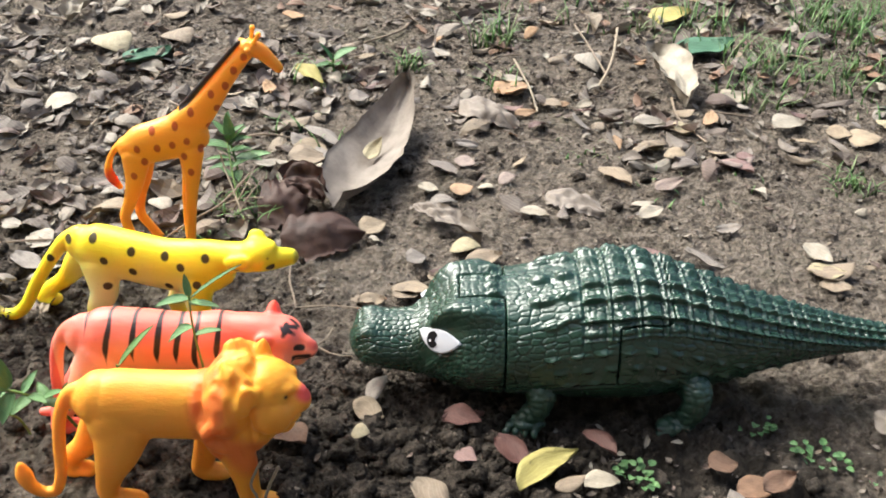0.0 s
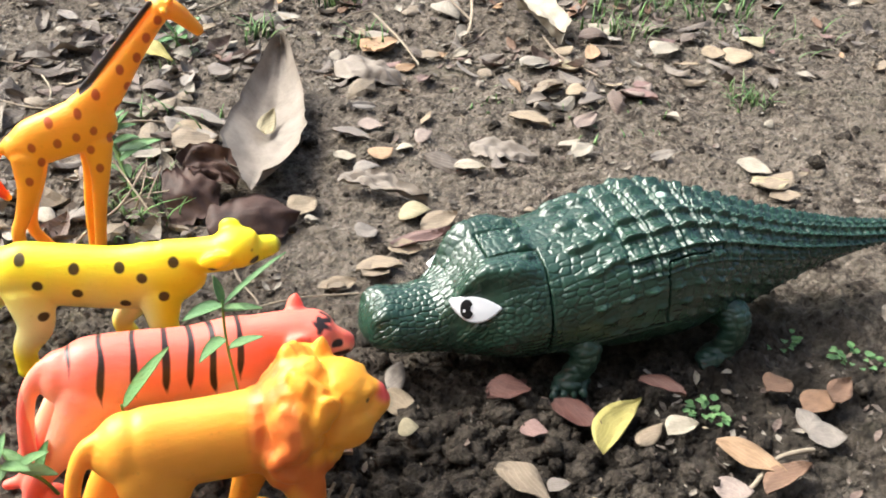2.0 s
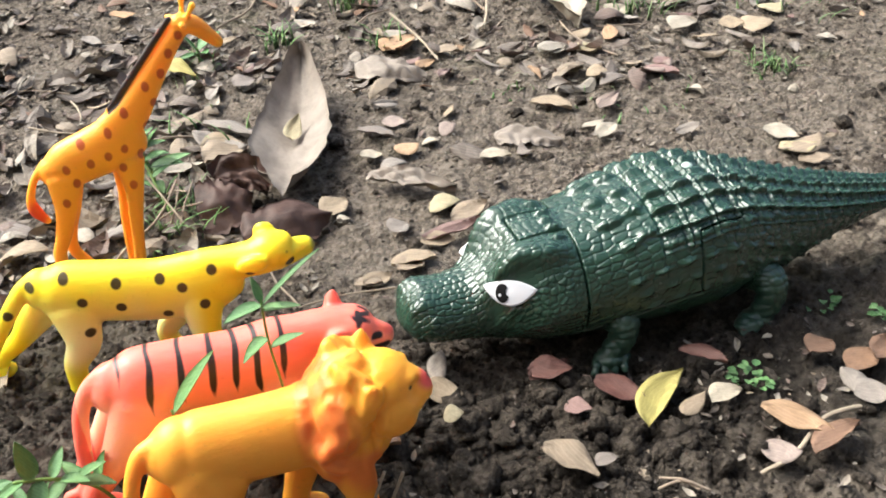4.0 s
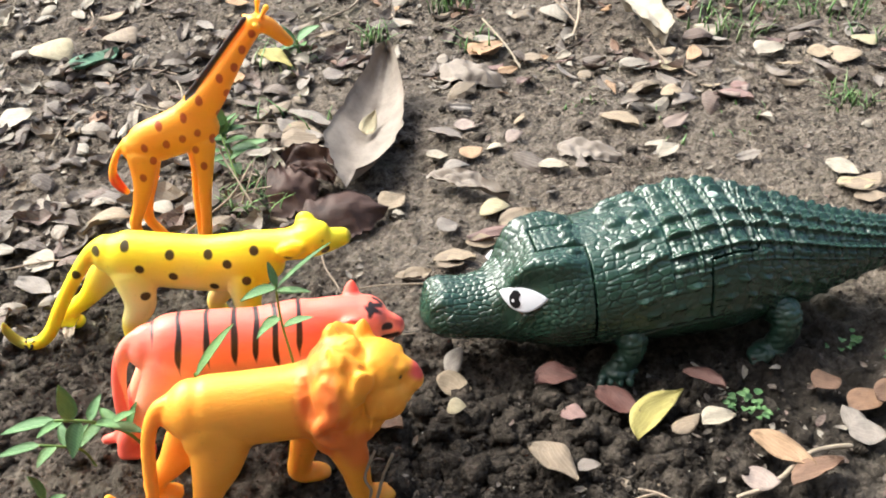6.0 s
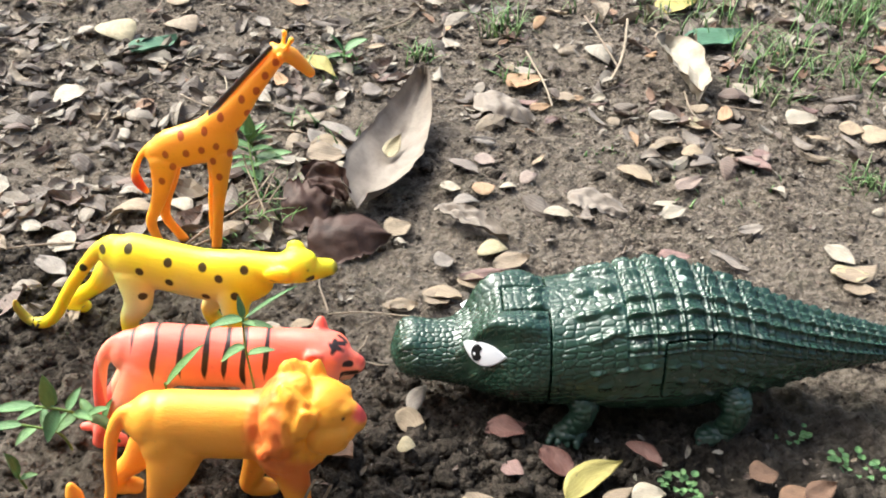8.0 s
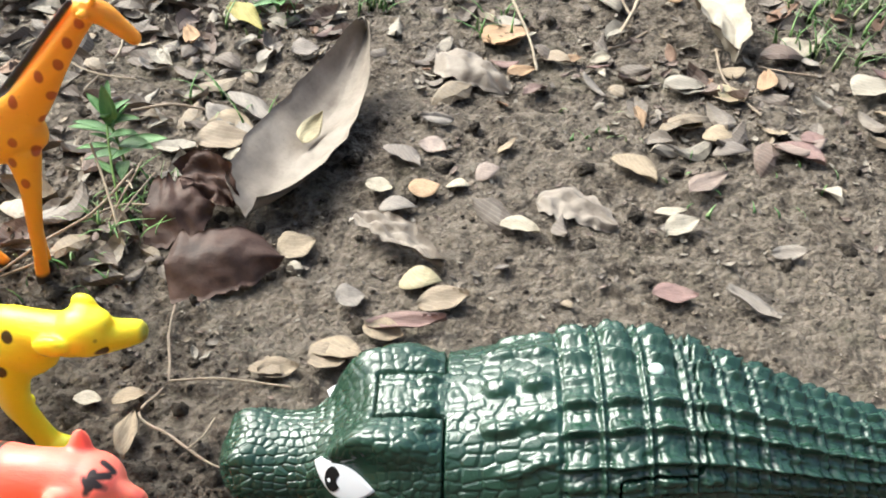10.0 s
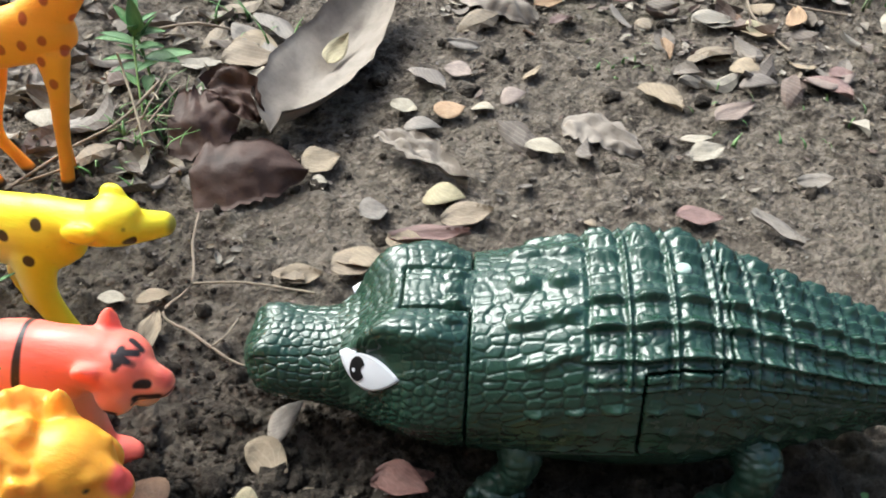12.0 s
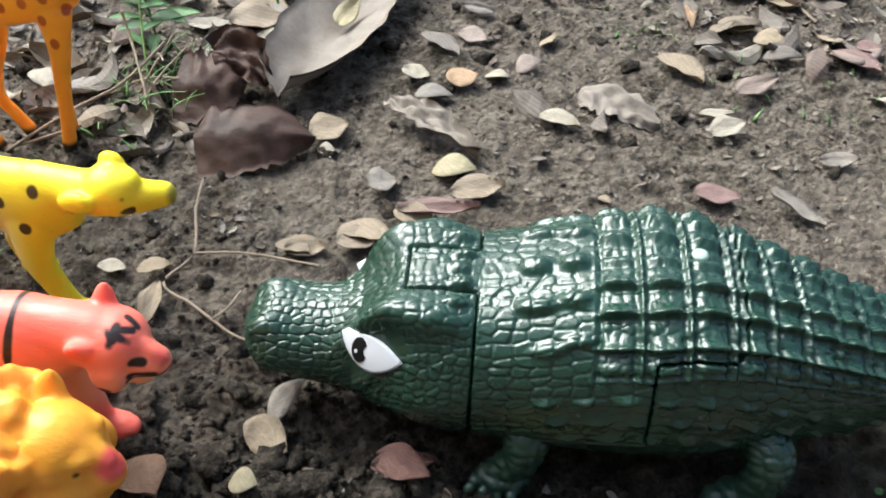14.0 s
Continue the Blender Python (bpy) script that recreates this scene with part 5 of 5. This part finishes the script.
twig(((-0.121, 0.5269, 0.002), (-0.1288, 0.541, 0.012), (-0.1398, 0.5625, 0.025), (-0.1429, 0.5659, 0.035)), 0.0006, STALK)
twig(((-0.131, 0.535, 0.002), (-0.126, 0.548, 0.011), (-0.117, 0.57, 0.016)), 0.0005, STALK)
twig(((-0.148, 0.548, 0.003), (-0.132, 0.553, 0.009), (-0.115, 0.549, 0.013)), 0.0005, STALK)
twig(((-0.142, 0.575, 0.002), (-0.13, 0.566, 0.014), (-0.122, 0.552, 0.02)), 0.0004, STALK)
twig(((-0.1498, 0.6404, 0.006), (-0.128, 0.643, 0.009), (-0.1057, 0.643, 0.005)), 0.0008)
twig(((0.027, 0.287, 0.001), (0.036, 0.286, 0.003), (0.041, 0.281, 0.002)), 0.0007)
twig(((0.030, 0.292, 0.001), (0.037, 0.285, 0.004), (0.044, 0.279, 0.002)), 0.0006)
for n in range(22):
    x, y = random.uniform(-0.4, 0.4), random.uniform(0.64, 0.95)
    if clear_of_toys(x, y, 0.02):
        a, r = random.uniform(0, 6.3), random.uniform(0.015, 0.04)
        twig([(x + r * k * math.cos(a + 0.2 * k), y + r * k * math.sin(a + 0.2 * k), height(x, y) + 0.002 + 0.002 * random.random()) for k in (-1, 0, 1)], random.uniform(0.0004, 0.0009))


# ---- green plants ----
def plant_leaf(parent, base, toward_, length, wide, droop):
    """A fresh leaf on a stem: a short stalk end, a creased and drooping blade."""
    a = Vector(toward_).normalized()
    side = a.cross(Vector((0, 0, 1))).normalized()
    up = side.cross(a)
    verts, faces = [], []
    rows, across = 8, 4
    for skin in (0, 1):
        for i in range(rows + 1):
            t = i / rows
            w = wide * 0.5 * length * math.sin(math.pi * t**0.75) ** 0.8 + 0.0002
            for j in range(across + 1):
                s = 2 * j / across - 1
                v = Vector(base) + a * (length * t) + side * (s * w) + up * (0.35 * w * abs(s) - droop * length * t * t - skin * 0.00025)
                verts.append(tuple(v))
    w, layer = across + 1, (rows + 1) * (across + 1)
    for i in range(rows):
        for j in range(across):
            q = (i * w + j, i * w + j + 1, (i + 1) * w + j + 1, (i + 1) * w + j)
            faces += [q, tuple(v + layer for v in q[::-1])]
    rim = [j for j in range(w)] + [i * w + across for i in range(1, rows + 1)] + [rows * w + j for j in range(across - 1, -1, -1)] + [i * w for i in range(rows - 1, 0, -1)]
    for p_, q_ in zip(rim, rim[1:] + rim[:1]):
        faces.append((p_, q_, q_ + layer, p_ + layer))
    ob = mesh_object("leaf", verts, faces, FRESH)
    ob.parent = parent


def plant(stem, radius, blades, label):
    """A small weed: a stem through points and leaves, each (share of the stem, direction, length, width, droop)."""
    thing = new("weed")
    tagged(thing, label, "weed", "green weeds")
    bm = bmesh.new()
    rows = [(x * 1000, y * 1000, z * 1000, radius * 1000, radius * 1000) for x, y, z in stem]
    tube(bm, rows, 8, 6)
    bm_part("stem", bm, STEM, thing)
    line = spline(stem, 12)
    for share, way, length, wide, droop in blades:
        plant_leaf(thing, line[int(share * (len(line) - 1))], way, length, wide, droop)
    return thing


plant(((-0.104, 0.337, 0.0), (-0.103, 0.337, 0.04), (-0.106, 0.338, 0.075), (-0.106, 0.339, 0.093)), 0.0005,
      ((0.95, (-1, -0.2, 0.1), 0.014, 0.42, 0.25), (0.97, (0.8, 0.1, 0.7), 0.028, 0.09, 0.1), (0.9, (1, -0.2, 0.25), 0.013, 0.3, 0.2), (0.72, (-1, -0.4, 0.0), 0.011, 0.5, 0.5), (0.66, (1, -0.1, 0.5), 0.013, 0.34, 0.15), (0.98, (-0.2, 0.4, 1), 0.010, 0.3, 0.0), (0.93, (0.5, -0.5, 0.4), 0.009, 0.35, 0.2)), "slender green weed between the tiger and the lion")
plant(((-0.1433, 0.341, 0.0), (-0.1423, 0.342, 0.02), (-0.1443, 0.3430, 0.0504)), 0.0005,
      ((0.98, (0.631, 0.067, 0.773), 0.0299, 0.26, 0.0), (0.7, (-0.3, -0.2, 0.8), 0.009, 0.5, 0.1)), "slender green weed between the tiger and the lion")
plant(((-0.172, 0.352, 0.0), (-0.178, 0.348, 0.018), (-0.190, 0.345, 0.030), (-0.203, 0.342, 0.036)), 0.0007,
      ((1.0, (-1, 0, -0.05), 0.023, 0.28, 0.1), (0.85, (-0.1, 0.2, 1), 0.017, 0.42, 0.05), (0.8, (-0.2, -0.6, -0.4), 0.015, 0.5, 0.2), (0.55, (0.7, -0.1, 0.5), 0.015, 0.36, 0.1), (0.5, (0.9, -0.3, 0.1), 0.014, 0.4, 0.2), (0.35, (0.4, 0.2, 1), 0.016, 0.36, 0.0), (0.6, (-0.7, -0.5, -0.2), 0.012, 0.5, 0.2), (0.7, (0.3, 0.5, 0.5), 0.012, 0.4, 0.1), (0.45, (-0.4, 0.5, 0.4), 0.013, 0.4, 0.2), (0.92, (-0.6, -0.6, 0.2), 0.012, 0.4, 0.2), (0.65, (0.9, -0.5, 0.3), 0.012, 0.4, 0.2)), "low green weed with pointed leaves beside the tiger")
plant(((-0.196, 0.35, 0.0), (-0.2, 0.349, 0.012), (-0.214, 0.346, 0.02)), 0.0006,
      ((1.0, (-1, -0.1, 0.0), 0.018, 0.3, 0.1), (0.8, (-0.3, -0.7, 0.2), 0.013, 0.4, 0.2), (0.6, (0.5, 0.3, 0.7), 0.012, 0.4, 0.1), (0.7, (-0.2, 0.6, 0.4), 0.012, 0.35, 0.2)), "low green weed with pointed leaves beside the tiger")
plant(((-0.21, 0.326, 0.0), (-0.212, 0.326, 0.008)), 0.0007, ((0.9, (-0.2, 0, 1), 0.016, 0.45, 0.0), (0.8, (0.9, 0, 0.4), 0.009, 0.4, 0.1)), "tiny green seedling on the soil")
plant(((-0.137, 0.585, 0.0), (-0.138, 0.587, 0.015), (-0.141, 0.59, 0.028)), 0.0007,
      ((1.0, (-0.1, 0.2, 1), 0.022, 0.34, 0.0), (1.0, (0.5, 0, 0.8), 0.018, 0.38, 0.1), (0.9, (-0.9, 0, 0.3), 0.022, 0.3, 0.2), (0.7, (1, -0.3, 0.2), 0.02, 0.5, 0.1), (0.6, (0.9, 0.1, 0.3), 0.024, 0.45, 0.1), (0.5, (-1, -0.2, 0.2), 0.018, 0.4, 0.3), (0.8, (0.9, -0.4, 0.5), 0.016, 0.45, 0.1), (0.4, (0.2, -0.9, 0.2), 0.016, 0.4, 0.2), (0.7, (-0.5, -0.4, 0.7), 0.016, 0.36, 0.1)), "small bright green weed behind the giraffe")
plant(((-0.131, 0.552, 0.0), (-0.136, 0.566, 0.014), (-0.141, 0.582, 0.026), (-0.144, 0.594, 0.034)), 0.0006,
      ((1.0, (0.0, 0.6, 0.8), 0.016, 0.3, 0.1), (0.97, (-0.6, 0.4, 0.6), 0.015, 0.32, 0.1), (0.95, (0.7, 0.3, 0.5), 0.014, 0.36, 0.1), (0.85, (0.9, 0.1, 0.3), 0.016, 0.45, 0.15), (0.8, (-0.9, 0.1, 0.3), 0.017, 0.3, 0.15), (0.7, (0.8, -0.2, 0.4), 0.015, 0.5, 0.1), (0.62, (-0.8, -0.2, 0.2), 0.015, 0.3, 0.2), (0.5, (0.9, 0.2, 0.5), 0.012, 0.45, 0.1), (0.9, (0.2, -0.5, 0.6), 0.012, 0.4, 0.1), (0.4, (-0.7, 0.3, 0.5), 0.011, 0.35, 0.1)), "leafy bright green weed behind the giraffe")
plant(((-0.092, 0.765, 0.0), (-0.092, 0.768, 0.012)), 0.001, ((0.9, (0.7, 0.1, 0.5), 0.022, 0.7, 0.1), (0.8, (-0.5, 0, 0.8), 0.02, 0.4, 0.0), (0.7, (0.2, -0.6, 0.3), 0.018, 0.6, 0.1), (0.7, (-0.9, -0.3, 0.1), 0.018, 0.4, 0.2)), "pale green broad-leaved seedling among dry leaves")
leaf(-0.110, 0.750, 0.032, -38, 0.5, "yellow", (6, 10), 0.004, 2)


def herb(x, y, count, spread, label):
    """A flat mat of small round leaves on short stalks."""
    thing = tagged(new("weed"), label, "weed", "green weeds")
    for _ in range(count):
        a, r = random.uniform(0, 6.3), spread * random.random() ** 0.6
        px, py = x + r * math.cos(a), y + 0.7 * r * math.sin(a)
        plant_leaf(thing, (px, py, height(px, py) + random.uniform(0.001, 0.006)), (math.cos(a), math.sin(a), random.uniform(0.1, 0.7)), random.uniform(0.0022, 0.0045), 0.8, 0.15)


herb(0.0925, 0.328, 34, 0.011, "tiny round-leaved green herb on the soil")
herb(0.182, 0.345, 26, 0.014, "tiny round-leaved green herb on the soil")
herb(0.156, 0.366, 10, 0.008, "tiny round-leaved green herb on the soil")
herb(0.20, 0.325, 8, 0.012, "tiny round-leaved green herb on the soil")


def grass(tufts):
    """Thin bent blades, in tufts of (x, y, spread, blades, height)."""
    verts, faces = [], []
    for x, y, spread, count, tall in tufts:
        for _ in range(count):
            a, r = random.uniform(0, 6.3), spread * random.random() ** 0.7
            px, py = x + r * math.cos(a), y + r * math.sin(a)
            lean, h, w = random.uniform(0, 6.3), tall * random.uniform(0.5, 1.2), random.uniform(0.0005, 0.0014)
            bend = h * random.uniform(0.3, 1.1)
            base = height(px, py)
            start = len(verts)
            for i in range(5):
                t = i / 4
                cx, cy, cz = px + bend * t * t * math.cos(lean), py + bend * t * t * math.sin(lean), base + h * (t - 0.35 * t * t)
                k = w * (1 - t) + 0.00012
                verts += [(cx - k * math.sin(lean), cy + k * math.cos(lean), cz), (cx + k * math.sin(lean), cy - k * math.cos(lean), cz), (cx, cy, cz - k * 0.6)]
            for i in range(4):
                b = start + 3 * i
                faces += [(b, b + 1, b + 4, b + 3), (b + 1, b + 2, b + 5, b + 4), (b + 2, b, b + 3, b + 5)]
    tagged(mesh_object("grass", verts, faces, GRASS), "thin sparse green grass growing through dry leaves", "grass", kind="stuff")


tufts = [(0.28, 0.80, 0.05, 110, 0.03), (0.37, 0.88, 0.06, 150, 0.035), (0.22, 0.88, 0.05, 60, 0.028), (0.34, 0.77, 0.04, 60, 0.025), (0.25, 0.74, 0.035, 45, 0.025), (0.04, 0.83, 0.022, 40, 0.035), (0.045, 0.76, 0.02, 16, 0.02), (-0.033, 0.78, 0.014, 22, 0.022), (0.28, 0.60, 0.018, 40, 0.014), (-0.125, 0.56, 0.026, 70, 0.02), (-0.10, 0.66, 0.03, 14, 0.02), (-0.105, 0.76, 0.03, 24, 0.025), (0.47, 0.95, 0.12, 160, 0.035), (0.15, 0.93, 0.1, 50, 0.03), (-0.36, 0.60, 0.03, 14, 0.012), (0.36, 0.70, 0.05, 30, 0.02), (0.10, 0.64, 0.03, 12, 0.01), (-0.15, 0.52, 0.03, 16, 0.014), (0.17, 0.60, 0.05, 16, 0.008)]
grass(tufts)
